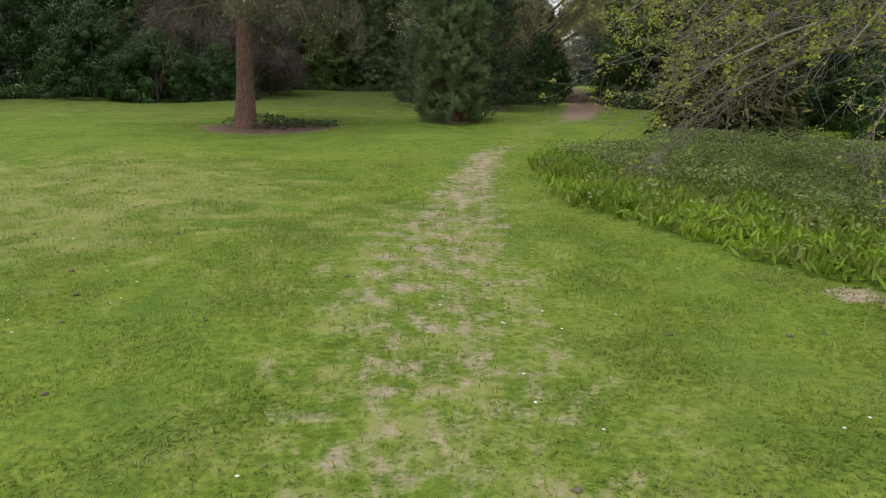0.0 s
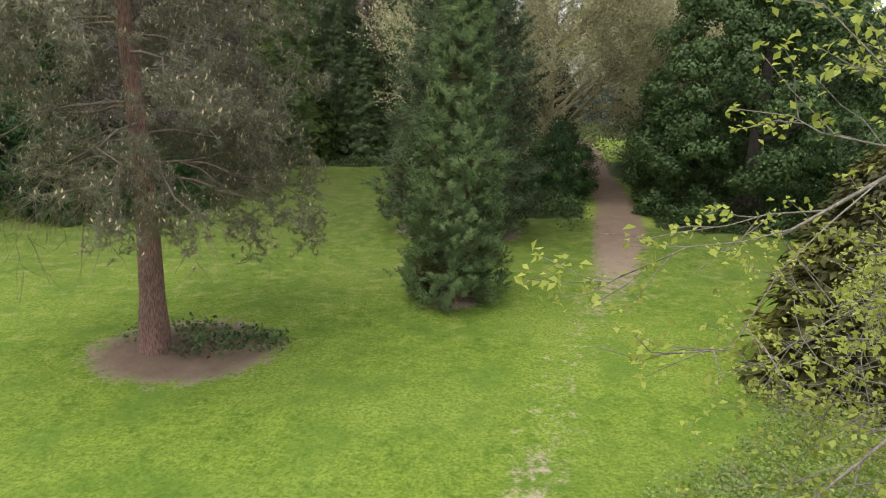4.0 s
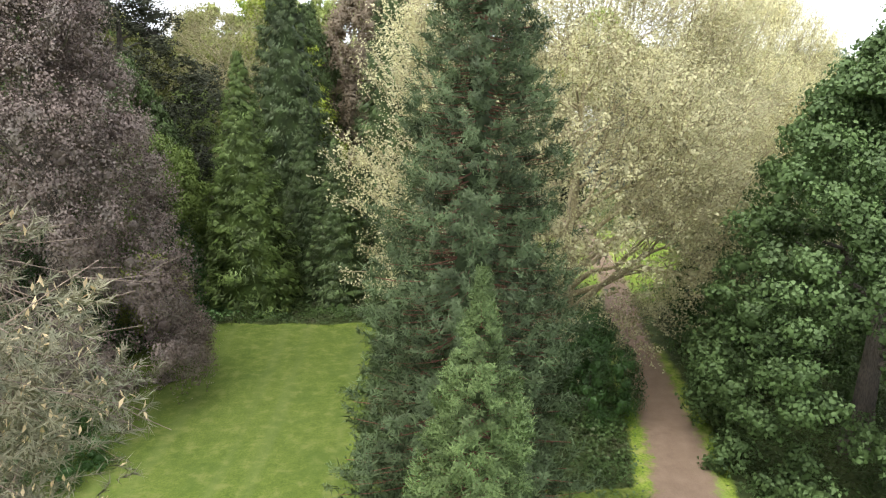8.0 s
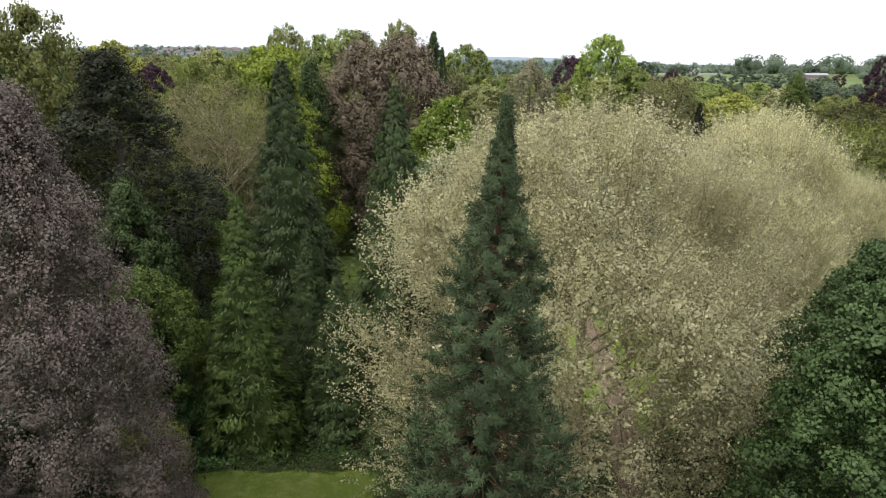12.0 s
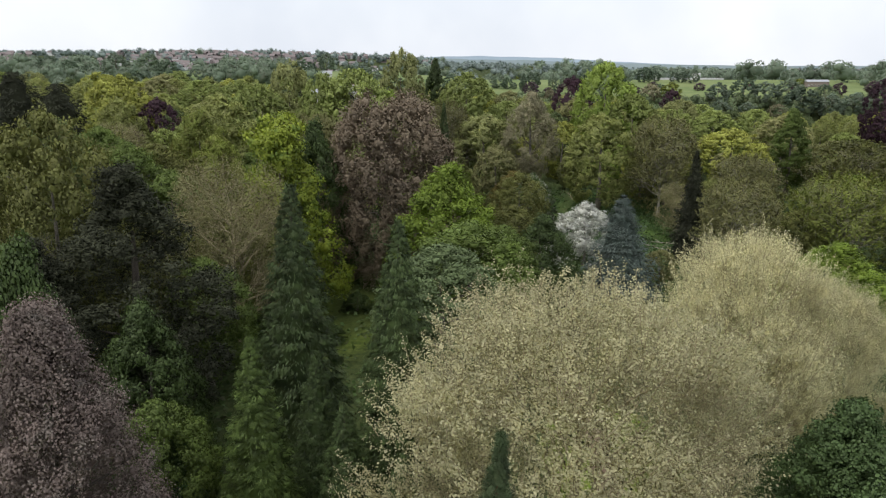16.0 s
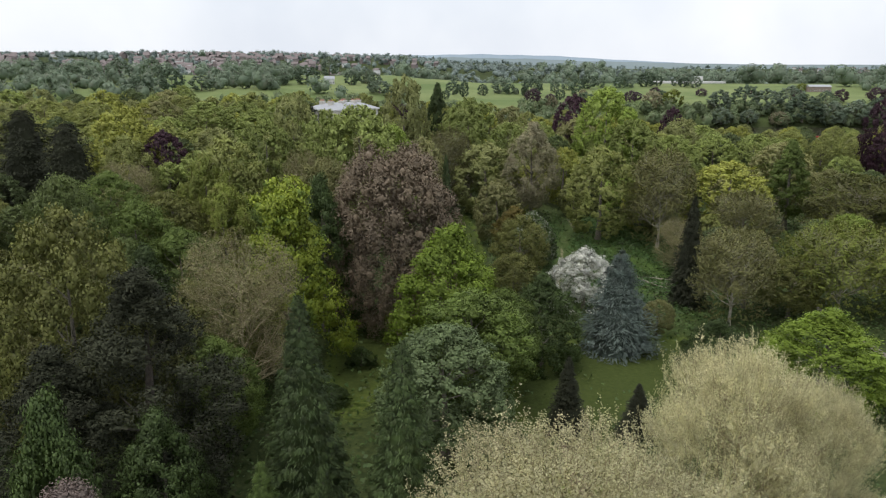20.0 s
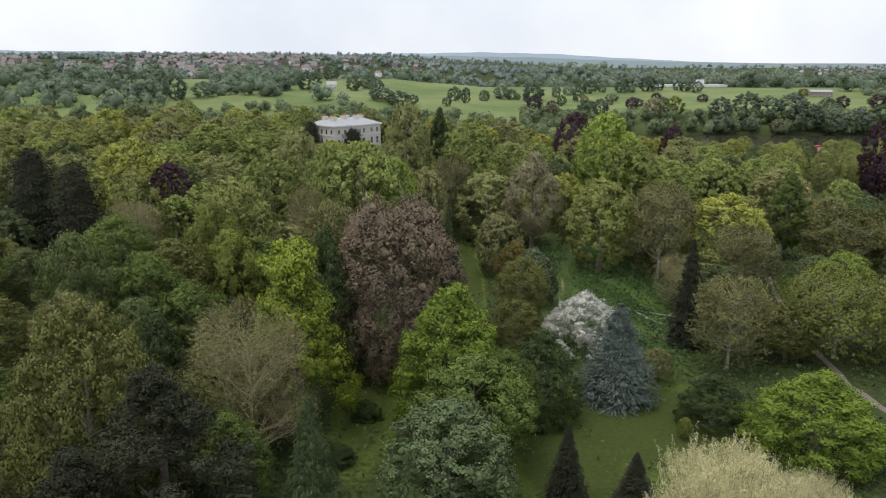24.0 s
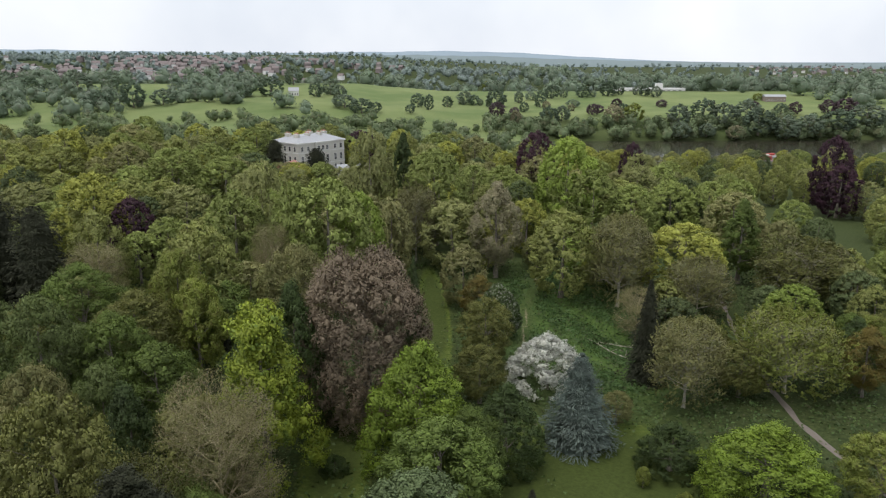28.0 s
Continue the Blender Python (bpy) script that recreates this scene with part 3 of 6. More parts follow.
def make_conifer(name, tint, bark, h, r, tiers, per, sprays, spray, power=0.85, droop=0.25, z0=0.04, tipup=0.0, wide=0.4, whorls=0, clump=0.0):
    """Branches in whorls that shorten upward, each clad in hanging or upswept sprays."""
    e = new(name)
    line = trunk_line(h * 0.99, h * 0.016 + 0.03, 0.003)
    line[0][:, :2] *= 0.1
    v, f = tubes([line], 7)
    part("trunk", mesh_from("trunk", v, f, BARK[bark], True), e)
    k = tiers * per
    t = z0 + (1 - z0) * ((np.arange(k) + RNG.random(k)) / k) ** 1.05
    if whorls:
        t = z0 + (1 - z0) * (np.round((t - z0) / (1 - z0) * whorls) / whorls) + RNG.normal(size=k) * 0.011
    az = np.arange(k) * 2.39996 + RNG.normal(size=k) * 0.2
    reach = r * np.clip(1.0 - t, 0.0, 1) ** power * RNG.uniform(0.68, 1.15, k) * np.clip(0.72 + t * 6, 0, 1) + 0.02 * r
    s = RNG.uniform(0.12, 1.0, (k, sprays)) ** 0.62
    side = RNG.normal(size=(k, sprays)) * (0.22 * reach[:, None] * s + 0.02 * r)
    out, tan = np.stack([np.cos(az), np.sin(az), 0 * az], -1), np.stack([-np.sin(az), np.cos(az), 0 * az], -1)
    p = out[:, None] * (reach[:, None] * s)[..., None] + tan[:, None] * side[..., None]
    p[..., 2] = (t * h)[:, None] - droop * reach[:, None] * s**1.4 + tipup * reach[:, None] * s**3 + RNG.normal(size=s.shape) * 0.012 * h
    way = out[:, None] * 1.0 + tan[:, None] * (side / (0.3 * r))[..., None] + np.array([0, 0, -droop * 1.6 + tipup * 2]) + RNG.normal(size=p.shape) * 0.3
    nrm = np.array([0, 0, 1.0]) + out[:, None] * 0.6 + RNG.normal(size=p.shape) * 0.35
    if clump:
        near_tip = RNG.random(p.shape[:2] + (1,)) < 0.72
        tip = out * reach[:, None] * 0.86 + np.stack([0 * t, 0 * t, t * h - droop * reach * 0.8], -1)
        wide_by = (clump * np.clip(1.25 - t, 0.22, 1.0) * RNG.uniform(0.7, 1.3, k))[:, None, None]
        knot = tip[:, None] + RNG.normal(size=p.shape) * wide_by * [0.8, 0.8, 0.55]
        p = np.where(near_tip, knot, p)
        nrm = np.where(near_tip, unit(knot - (tip - out * clump * 0.5)[:, None] + wide_by * [0, 0, 0.5]), nrm)
    p, way, nrm = p.reshape(-1, 3), way.reshape(-1, 3), nrm.reshape(-1, 3)
    p[:, 2] = np.clip(p[:, 2], 0.08, h)
    ln = spray * RNG.uniform(0.6, 1.3, len(p)) * np.clip(1.25 - p[:, 2] / h * 0.7, 0.3, 1.2)
    v, f = cards(p, nrm, ln, ln * wide, way)
    top = blades(np.tile([0, 0, h * 0.97], (14, 1)) + RNG.normal(size=(14, 3)) * 0.01 * h * [1, 1, 2], RNG.normal(size=(14, 3)) * 0.35 + [0, 0, 1], 0.04 * h, 0.006 * h)
    ct = np.linspace(z0 + 0.03, 0.86, 14)
    cr = r * (1 - ct) ** power * 0.55 * np.clip(0.72 + ct * 6, 0, 1)
    heart = lumps(np.stack([0 * ct, 0 * ct, ct * h - droop * cr * 0.6], -1), cr, 2, 1.0)
    heart[0][:, 2] = np.maximum(heart[0][:, 2], 0.02)
    soft = np.repeat(unit(unit(nrm) * 0.7 + unit(p * [1, 1, 0] + 1e-6) * 0.55 + [0, 0, 0.15]), 4, 0)
    bulge = unit(heart[0] * [1, 1, 0] + 1e-6)
    soft = np.concatenate([soft, np.tile([0, -0.6, 0.8], (len(top[0]), 1)), bulge])
    v, f = joined((v, f), top, heart)
    part("crown", mesh_from("crown", v, f, LEAF[tint], normals=soft), e)
    return e


def make_twiggy(name, tint, bark, h, r, arms, shoots, leaves, leaf, fine=5, trunk=0.022, wide=0.7, z0=0.2, mass=0, split=False):
    """A tree whose limbs and shoots show, with small leaves or blossom at the shoots' ends."""
    e = new(name)
    line = trunk_line(h * 0.75, h * trunk, 0.03)
    a = limbs(line, arms, r * 0.95, 0.9, z0, 0.97, 5, 0.6)
    b = twigs(a, shoots, r * 0.42, 0.9, 0.3, 4)
    c = twigs(b, fine, r * 0.2, 0.9, 0.15, 3)
    d = twigs(c, 2, r * 0.11, 1.0, 0.1, 2)
    def inside(some):
        return [q for q in some if (q[0][-1][0] ** 2 + q[0][-1][1] ** 2) / r**2 + ((q[0][-1][2] / h - 0.48) / 0.53) ** 2 < 1.06]

    stems = []
    if mass:
        more_v, more_f, more_n, stems = spray_crown(h, r, mass // 26, 26, leaf, wide, r * 0.15 + 0.2, 0.13)
    v1, f1 = tubes([line] if split else [line] + a, 6)
    v2, f2 = tubes(inside(b), 4)
    v3, f3 = tubes(inside(c + d) + stems, 3)
    v, f = joined((v1, f1)) if split else joined((v1, f1), (v2, f2), (v3, f3))
    part("trunk", mesh_from("trunk", v, np.concatenate(f), BARK[bark], True), e)
    if split:
        for arm in a:
            v, f = tubes([arm], 6)
            part("limb", mesh_from("limb", v, f, BARK[bark], True), e)
        v, f = joined((v2, f2), (v3, f3))
        tagged(part("twig_growth", mesh_from("twig_growth", v, np.concatenate(f), BARK[bark], True), e), kind="stuff")
    ends = np.concatenate([np.asarray(q[0])[1:] for q in c + d])
    ends = ends[(ends[:, 0] ** 2 + ends[:, 1] ** 2) / r**2 + ((ends[:, 2] / h - 0.48) / 0.53) ** 2 < 1.04]
    i = RNG.integers(0, len(ends), leaves)
    p = ends[i] + RNG.normal(size=(leaves, 3)) * r * 0.03
    ln = leaf * RNG.uniform(0.55, 1.3, leaves)
    outward = unit(p - [0, 0, h * 0.42])
    facing = unit(RNG.normal(size=p.shape) + outward * 0.7 + [0, 0, 0.4])
    v, f = cards(p, facing, ln, ln * wide)
    soft = np.repeat(unit(facing * 0.5 + outward * 0.8 + [0, 0, 0.25]), 4, 0)
    if mass:
        v, f = joined((v, f), (more_v, more_f))
        soft = np.concatenate([soft, more_n])
    part("crown", mesh_from("crown", v, f, LEAF[tint], normals=soft), e)
    return e


SORTS, SIZE = {}, {}


def sort(key, size, build):
    """A kind of plant: its own height and spread, and how it is built."""
    SORTS[key], SIZE[key] = build, size


FIRST = {}
# Trees beyond 142 m swap to leaf colours lightened for haze.
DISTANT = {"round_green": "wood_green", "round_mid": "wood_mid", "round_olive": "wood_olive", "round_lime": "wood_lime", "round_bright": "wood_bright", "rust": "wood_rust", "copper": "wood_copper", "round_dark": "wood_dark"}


def plant(key, name, x, y, h, r, label, category="tree", group="", turn=None):
    """Plants one of a kind at a height and spread; the first of a kind is built, the others are its copies."""
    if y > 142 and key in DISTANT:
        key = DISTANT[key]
    h0, r0 = SIZE[key]
    turn = RNG.uniform(0, 360) if turn is None else turn
    want = Vector((r / r0, r / r0, h / h0))
    at = pose(x, y, gz(x, y) - 0.03, 0, 0, turn)
    if key not in FIRST:
        e = FIRST[key] = SORTS[key]()
        e.name = name
        e.matrix_basis = at @ Matrix.Diagonal((*want, 1))
        e.scale = want
    else:
        src = FIRST[key]
        e = copy_thing(src, at @ Matrix.Diagonal((want.x / src.scale.x, want.y / src.scale.y, want.z / src.scale.z, 1)))
        e.name = name
    if not group and "group" in e:
        del e["group"]
    return tagged(e, label, category, group)

# ---- the ground ----
TRACK = [(0.0, -30.0), (0.0, 3.4), (-0.1, 7.0), (0.1, 10.6), (0.7, 15.2), (1.15, 18.0), (1.9, 20.5), (3.6, 26.0), (5.55, 30.4), (7.1, 36.5), (8.4, 42.5), (9.4, 52.0), (10.9, 61.0), (11.8, 70.0), (12.0, 84.0)]
FOOTWAY = [(20.3, 138.0), (22.3, 150.7), (26.3, 169.0), (31.4, 185.3), (31.8, 200.0)]
LANE = [(58.0, 80.0), (57.5, 102.7), (57.3, 114.0), (59.6, 128.0), (65.2, 152.0), (69.6, 168.0), (76.0, 190.0)]


def away(x, y, line):
    """Distance to a line on the ground."""
    best = np.full(np.shape(x), 1e9)
    for (ax, ay), (bx, by) in zip(line, line[1:]):
        dx, dy = bx - ax, by - ay
        t = np.clip(((x - ax) * dx + (y - ay) * dy) / (dx * dx + dy * dy), 0, 1)
        best = np.minimum(best, np.hypot(x - ax - t * dx, y - ay - t * dy))
    return best


def graded(fine0, fine1, step, end0, end1, grow=1.16):
    mid = list(np.arange(fine0, fine1, step))
    a, b, s = [], [], step
    p = fine0
    while p > end0:
        s *= grow
        p -= s
        a.append(max(p, end0))
    s, p = step, mid[-1]
    while p < end1:
        s *= grow
        p += s
        b.append(min(p, end1))
    return np.array(a[::-1] + mid + b)


def lawn_area(x, y):
    """1 on mown lawn, 0 in the woods."""
    left = np.interp(y, [0, 32, 38, 42, 48, 54, 56], [-60, -26, -23, -17.5, -14.5, -12.5, -12.0])
    right = np.interp(y, [0, 20, 34, 37, 39, 40, 56], [60, 30, 24, 10, 6.5, -2.5, -3.0])
    near = ss(-0.4, 0.6, x - left) * ss(-0.4, 0.6, right - x) * (1 - ss(53.6, 54.6, y + 0.15 * np.sin(x * 2)))
    a = ss(-1, 1, 1 - np.hypot((x + 9.8) / 4.2, (y - 106) / 16)) 
    b = ss(-0.5, 0.6, 1 - np.hypot((x - 26) / 15, (y - 102) / 15))
    c = ss(-0.6, 0.6, 1 - np.hypot((x - 5.5) / 3.0, (y - 165) / 30))
    d = ss(-0.5, 0.6, 1 - np.hypot((x - 14) / 7, (y - 92) / 12))
    return np.maximum.reduce([near, a, b, c, d])


def verge(x, y):
    """Open grass where the soil path leaves the trees."""
    return ss(1.15, 0.75, np.hypot((x - 12.5) / 5.5, (y - 67) / 10))


def field_area(x, y):
    near = np.where(x < 85, ss(352, 385, y), ss(556, 600, y))
    return near * (1 - ss(860, 900, y + 0.12 * np.abs(x)))


gx = graded(-18, 18, 0.3, -4900, 4900, 1.09)
gy = graded(0, 60, 0.3, -4900, 4900, 1.06)
X, Y = np.meshgrid(gx, gy)
Z = terrain(X, Y) + 0.015 * np.sin(X * 3.1 + np.sin(Y * 2.3)) * np.sin(Y * 2.7)
Z = Z - 2.2 * ss(95, 140, X) * ss(432, 448, Y) * (1 - ss(552, 566, Y))
nx, ny = len(gx), len(gy)
ii, jj = np.meshgrid(np.arange(ny - 1), np.arange(nx - 1), indexing="ij")
q = np.stack([ii * nx + jj, ii * nx + jj + 1, (ii + 1) * nx + jj + 1, (ii + 1) * nx + jj], -1).reshape(-1, 4)


def ground_material():
    m, n, l, p = nodes_of("ground_grass_and_soil")

    def attr(name):
        a = n.new("ShaderNodeAttribute")
        a.attribute_name = name
        return a.outputs["Fac"]

    def step(v, a, b, top=1.0):
        x = n.new("ShaderNodeMapRange")
        x.interpolation_type = "SMOOTHSTEP"
        l.new(v, x.inputs["Value"])
        for key, val in (("From Min", a), ("From Max", b), ("To Max", top)):
            x.inputs[key].default_value = val
        return x.outputs["Result"]

    def add(a, b, k):
        x = n.new("ShaderNodeMath")
        x.operation = "MULTIPLY_ADD"
        l.new(b, x.inputs[0])
        x.inputs[1].default_value = k
        l.new(a, x.inputs[2])
        return x.outputs[0]

    fine, mid, wide = noise_of(n, l, 14, 6, rough=0.7), noise_of(n, l, 1.7, 5, rough=0.65), noise_of(n, l, 0.22, 4)
    grass = mixed(n, l, ramp(n, l, mid, (0.38, 0.0), (0.62, 1.0)), (0.088, 0.150, 0.015), (0.185, 0.255, 0.030))
    grass = mixed(n, l, ramp(n, l, wide, (0.42, 0.0), (0.62, 0.8)), grass, (0.21, 0.265, 0.045))
    tuft = noise_of(n, l, 5.5, 4, rough=0.7)
    grass = mixed(n, l, ramp(n, l, tuft, (0.42, 0.0), (0.6, 0.8)), grass, (0.215, 0.28, 0.045))
    grass = mixed(n, l, ramp(n, l, fine, (0.36, 0.8), (0.56, 0.0)), grass, (0.06, 0.11, 0.014))
    grass = mixed(n, l, step(attr("mow"), 0.1, 0.9, 0.65), grass, (0.20, 0.25, 0.07))
    patchy = noise_of(n, l, 0.6, 5, rough=0.6)
    grass = mixed(n, l, ramp(n, l, patchy, (0.5, 0.0), (0.66, 0.6)), grass, (0.085, 0.15, 0.022))
    thin = add(ramp(n, l, mid, (0.40, 0.0), (0.7, 1.0)), attr("moss"), 0.9)
    grass = mixed(n, l, step(thin, 0.75, 1.45, 0.7), grass, (0.29, 0.285, 0.10))
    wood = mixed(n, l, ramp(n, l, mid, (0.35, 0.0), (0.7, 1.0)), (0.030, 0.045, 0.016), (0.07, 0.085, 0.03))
    field = mixed(n, l, ramp(n, l, noise_of(n, l, 0.02, 5), (0.35, 0.0), (0.65, 1.0)), (0.115, 0.16, 0.058), (0.185, 0.22, 0.09))
    rough_col = mixed(n, l, ramp(n, l, mid, (0.35, 0.0), (0.7, 1.0)), (0.05, 0.09, 0.022), (0.10, 0.15, 0.04))
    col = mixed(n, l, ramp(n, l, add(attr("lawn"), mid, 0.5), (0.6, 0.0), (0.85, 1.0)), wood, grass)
    # Shade of the surrounding trees, painted into the far lawn as darker grass.
    shaded_lawn = mixed(n, l, ramp(n, l, mid, (0.3, 0.0), (0.7, 1.0)), (0.037, 0.052, 0.013), (0.064, 0.083, 0.021))
    col = mixed(n, l, attr("shaded_lawn"), col, shaded_lawn)
    col = mixed(n, l, attr("meadow"), col, rough_col)
    col = mixed(n, l, attr("field"), col, field)
    soil = mixed(n, l, fine, (0.26, 0.19, 0.13), (0.55, 0.44, 0.335))
    # Litter round trunks; along the track the darker brown also carries tree shade.
    litter_and_shade = mixed(n, l, mid, (0.10, 0.062, 0.046), (0.225, 0.155, 0.12))
    soil = mixed(n, l, attr("litter_and_shade"), soil, litter_and_shade)
    worn = add(add(add(attr("worn"), noise_of(n, l, 2.7, 6, rough=0.72), 1.1), tuft, 0.4), fine, 0.3)
    col = mixed(n, l, step(worn, 1.22, 1.56, 0.95), col, soil)
    l.new(col, p.inputs["Base Color"])
    p.inputs["Roughness"].default_value = 0.95
    p.inputs["Specular IOR Level"].default_value = 0.1
    b = n.new("ShaderNodeBump")
    b.inputs["Strength"].default_value, b.inputs["Distance"].default_value = 0.6, 0.06
    l.new(add(fine, mid, 0.8), b.inputs["Height"])
    l.new(b.outputs["Normal"], p.inputs["Normal"])
    return m


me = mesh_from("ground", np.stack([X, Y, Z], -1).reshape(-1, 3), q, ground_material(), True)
d = away(X, Y, TRACK)
half = np.interp(Y, [0, 9, 12, 15, 18, 21, 24, 30, 36, 60], [2.5, 1.7, 1.1, 0.75, 0.75, 1.0, 1.15, 1.2, 1.25, 1.0])
force = np.interp(Y, [0, 5, 9, 12, 15, 18, 21, 25, 29, 33, 38, 80], [0.36, 0.39, 0.44, 0.49, 0.54, 0.46, 0.34, 0.31, 0.42, 0.72, 1.0, 1.0])
worn = force * ss(1.45, 0.15, d / half)
worn = np.maximum(worn, 0.78 * ss(1.35, 0.45, np.hypot((X + 6.1) / 2.6, (Y - 24.5) / 2.1)))
worn = np.maximum(worn, 0.7 * ss(1.2, 0.6, np.hypot(X - 0.3, Y - 28.5) / 1.05))
worn = np.maximum(worn, 0.8 * ss(1.2, 0.7, np.hypot(X - 0.6, Y - 36.9) / 2.7))
worn = np.maximum(worn, 0.3 * ss(1.0, 0.3, np.abs(Y - 35.9 - 0.1 * (10 - X)) / 0.5) * ss(8.5, 9.5, X) * ss(24, 18, X))
worn = np.maximum(worn, 0.5 * ss(1.0, 0.3, away(X, Y, FOOTWAY) / 0.8))
worn = np.maximum(worn, 0.62 * ss(1.0, 0.3, away(X, Y, [(4.2, 7.1), (5.2, 6.3), (7.5, 5.2)]) / 0.5))
litter_and_shade = np.maximum(0.9 * ss(24, 36, Y) * ss(2.6, 1.2, d), ss(1.3, 0.6, np.hypot((X + 6.1) / 2.5, (Y - 24.5) / 2.0)))
litter_and_shade = np.maximum(litter_and_shade, ss(1.2, 0.7, np.hypot(X - 0.6, Y - 36.9) / 2.7))
lawn = np.maximum.reduce([lawn_area(X, Y), verge(X, Y), ss(2.0, 1.0, d) * ss(60, 40, Y)])
moss = ss(1.4, 0.3, np.hypot((X + 6.5) / 5.0, (Y - 11.5) / 6.5)) + 0.55 * ss(1.2, 0.2, d / 3.0) * ss(16, 9, Y) + 0.5 * ss(20, 32, Y)
meadow = ss(-0.5, 0.5, 1 - np.hypot((X - 34) / 17, (Y - 158) / 34)) * (1 - 0.6 * ss(3, 1, away(X, Y, FOOTWAY)))
for key, val in (("worn", worn), ("litter_and_shade", litter_and_shade), ("lawn", lawn), ("moss", moss), ("mow", np.clip(np.sin((X + 0.006 * (Y - 40) ** 2 * 0.5) * 5.2) * 0.6 + 0.4 * np.sin(X * 1.7 + 0.8 * np.sin(Y * 0.4)), 0, 1) * ss(30, 40, Y) * ss(62, 54, Y)), ("meadow", meadow), ("shaded_lawn", lawn_area(X, Y) * (0.74 * ss(22, 42, Y) + 0.5 * ss(66, 76, Y))), ("field", field_area(X, Y))):
    me.attributes.new(key, "FLOAT", "POINT").data.foreach_set("value", np.ascontiguousarray(val, np.float32).ravel())
tagged(new("ground", me), "mown lawn with a worn footpath running into woodland", "ground", kind="structure")

# Far hills that close the horizon; haze is painted into their blue-grey colours.
hill_mat = plain_material("distant_hills_hazed", (0.135, 0.18, 0.185), (0.175, 0.22, 0.225), 0.004, 1.0)
hill_mat_2 = plain_material("more_distant_hills_hazed", (0.21, 0.27, 0.32), (0.245, 0.31, 0.355), 0.002, 1.0)


def ridge(name, dist, base, height, wave, mat, seed):
    a = np.linspace(-0.95, 0.95, 160)
    top = base + height * (0.55 + 0.25 * np.sin(a * wave + seed) + 0.2 * np.sin(a * wave * 2.7 + seed * 3)) + 3.0 * np.sin(a * 90) * np.sin(a * 37 + seed)
    top = top - (top - 46) * 0.85 * ss(0.05, 0.45, a)
    rows = []
    for back, k in ((-700, 0.0), (-250, 0.6), (0, 1.0), (160, 0.85)):
        rows.append(np.stack([np.sin(a) * (dist + back), np.cos(a) * (dist + back), 20 + (top - 20) * k], -1))
    v = np.concatenate(rows)
    k = len(a)
    i, j = np.meshgrid(np.arange(3), np.arange(k - 1), indexing="ij")
    f = np.stack([i * k + j, i * k + j + 1, (i + 1) * k + j + 1, (i + 1) * k + j], -1).reshape(-1, 4)
    return tagged(new(name, mesh_from(name, v, f, mat, True)), "hazy wooded hills along the horizon", "hills", kind="structure")


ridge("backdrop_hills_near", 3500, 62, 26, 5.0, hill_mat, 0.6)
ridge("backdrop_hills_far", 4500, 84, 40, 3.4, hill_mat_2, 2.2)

# River.
wm, n_, l_, p_ = nodes_of("river_water")
p_.inputs["Base Color"].default_value, p_.inputs["Roughness"].default_value = (0.045, 0.042, 0.03, 1), 0.12
bump_ = n_.new("ShaderNodeBump")
bump_.inputs["Strength"].default_value = 0.15
l_.new(noise_of(n_, l_, 0.6, 4), bump_.inputs["Height"])
l_.new(bump_.outputs["Normal"], p_.inputs["Normal"])
wx, wy = np.linspace(70, 900, 30), np.linspace(425, 575, 8)
WX, WY = np.meshgrid(wx, wy)
ii, jj = np.meshgrid(np.arange(7), np.arange(29), indexing="ij")
wq = np.stack([ii * 30 + jj, ii * 30 + jj + 1, (ii + 1) * 30 + jj + 1, (ii + 1) * 30 + jj], -1).reshape(-1, 4)
river = new("water", mesh_from("water", np.stack([WX, WY, 0 * WX - 7.9], -1).reshape(-1, 3), wq, wm))
tagged(river, "brown slow river between wooded banks", "river", kind="structure")

# Tarmac lane and a glimpse of road.
tarmac = plain_material("tarmac_lane", (0.12, 0.10, 0.085), (0.20, 0.17, 0.145), 4.0, 0.9)


def lane(name, line, half_width, label):
    pts = np.array([(a[0] + (b[0] - a[0]) * t, a[1] + (b[1] - a[1]) * t) for a, b in zip(line, line[1:]) for t in np.linspace(0, 1, 12, endpoint=False)])
    d2 = unit(np.gradient(pts, axis=0))
    nrm = np.stack([-d2[:, 1], d2[:, 0]], -1)
    cols = [pts + nrm * half_width * k for k in (-1, -0.4, 0.4, 1)]
    v = np.concatenate([np.column_stack([c, terrain(c[:, 0], c[:, 1]) + dz]) for c, dz in zip(cols, (-0.05, 0.09, 0.09, -0.05))])
    k = len(pts)
    i, j = np.meshgrid(np.arange(3), np.arange(k - 1), indexing="ij")
    f = np.stack([i * k + j, i * k + j + 1, (i + 1) * k + j + 1, (i + 1) * k + j], -1).reshape(-1, 4)
    return tagged(new(name, mesh_from(name, v, f, tarmac, True)), label, "path", kind="structure")


lane("path_tarmac", LANE, 0.65, "narrow grey tarmac path between trees")
lane("road_left", [(-90.0, 172.0), (-84.0, 182.0), (-81.0, 198.0)], 2.2, "grey tarmac drive glimpsed between trees")

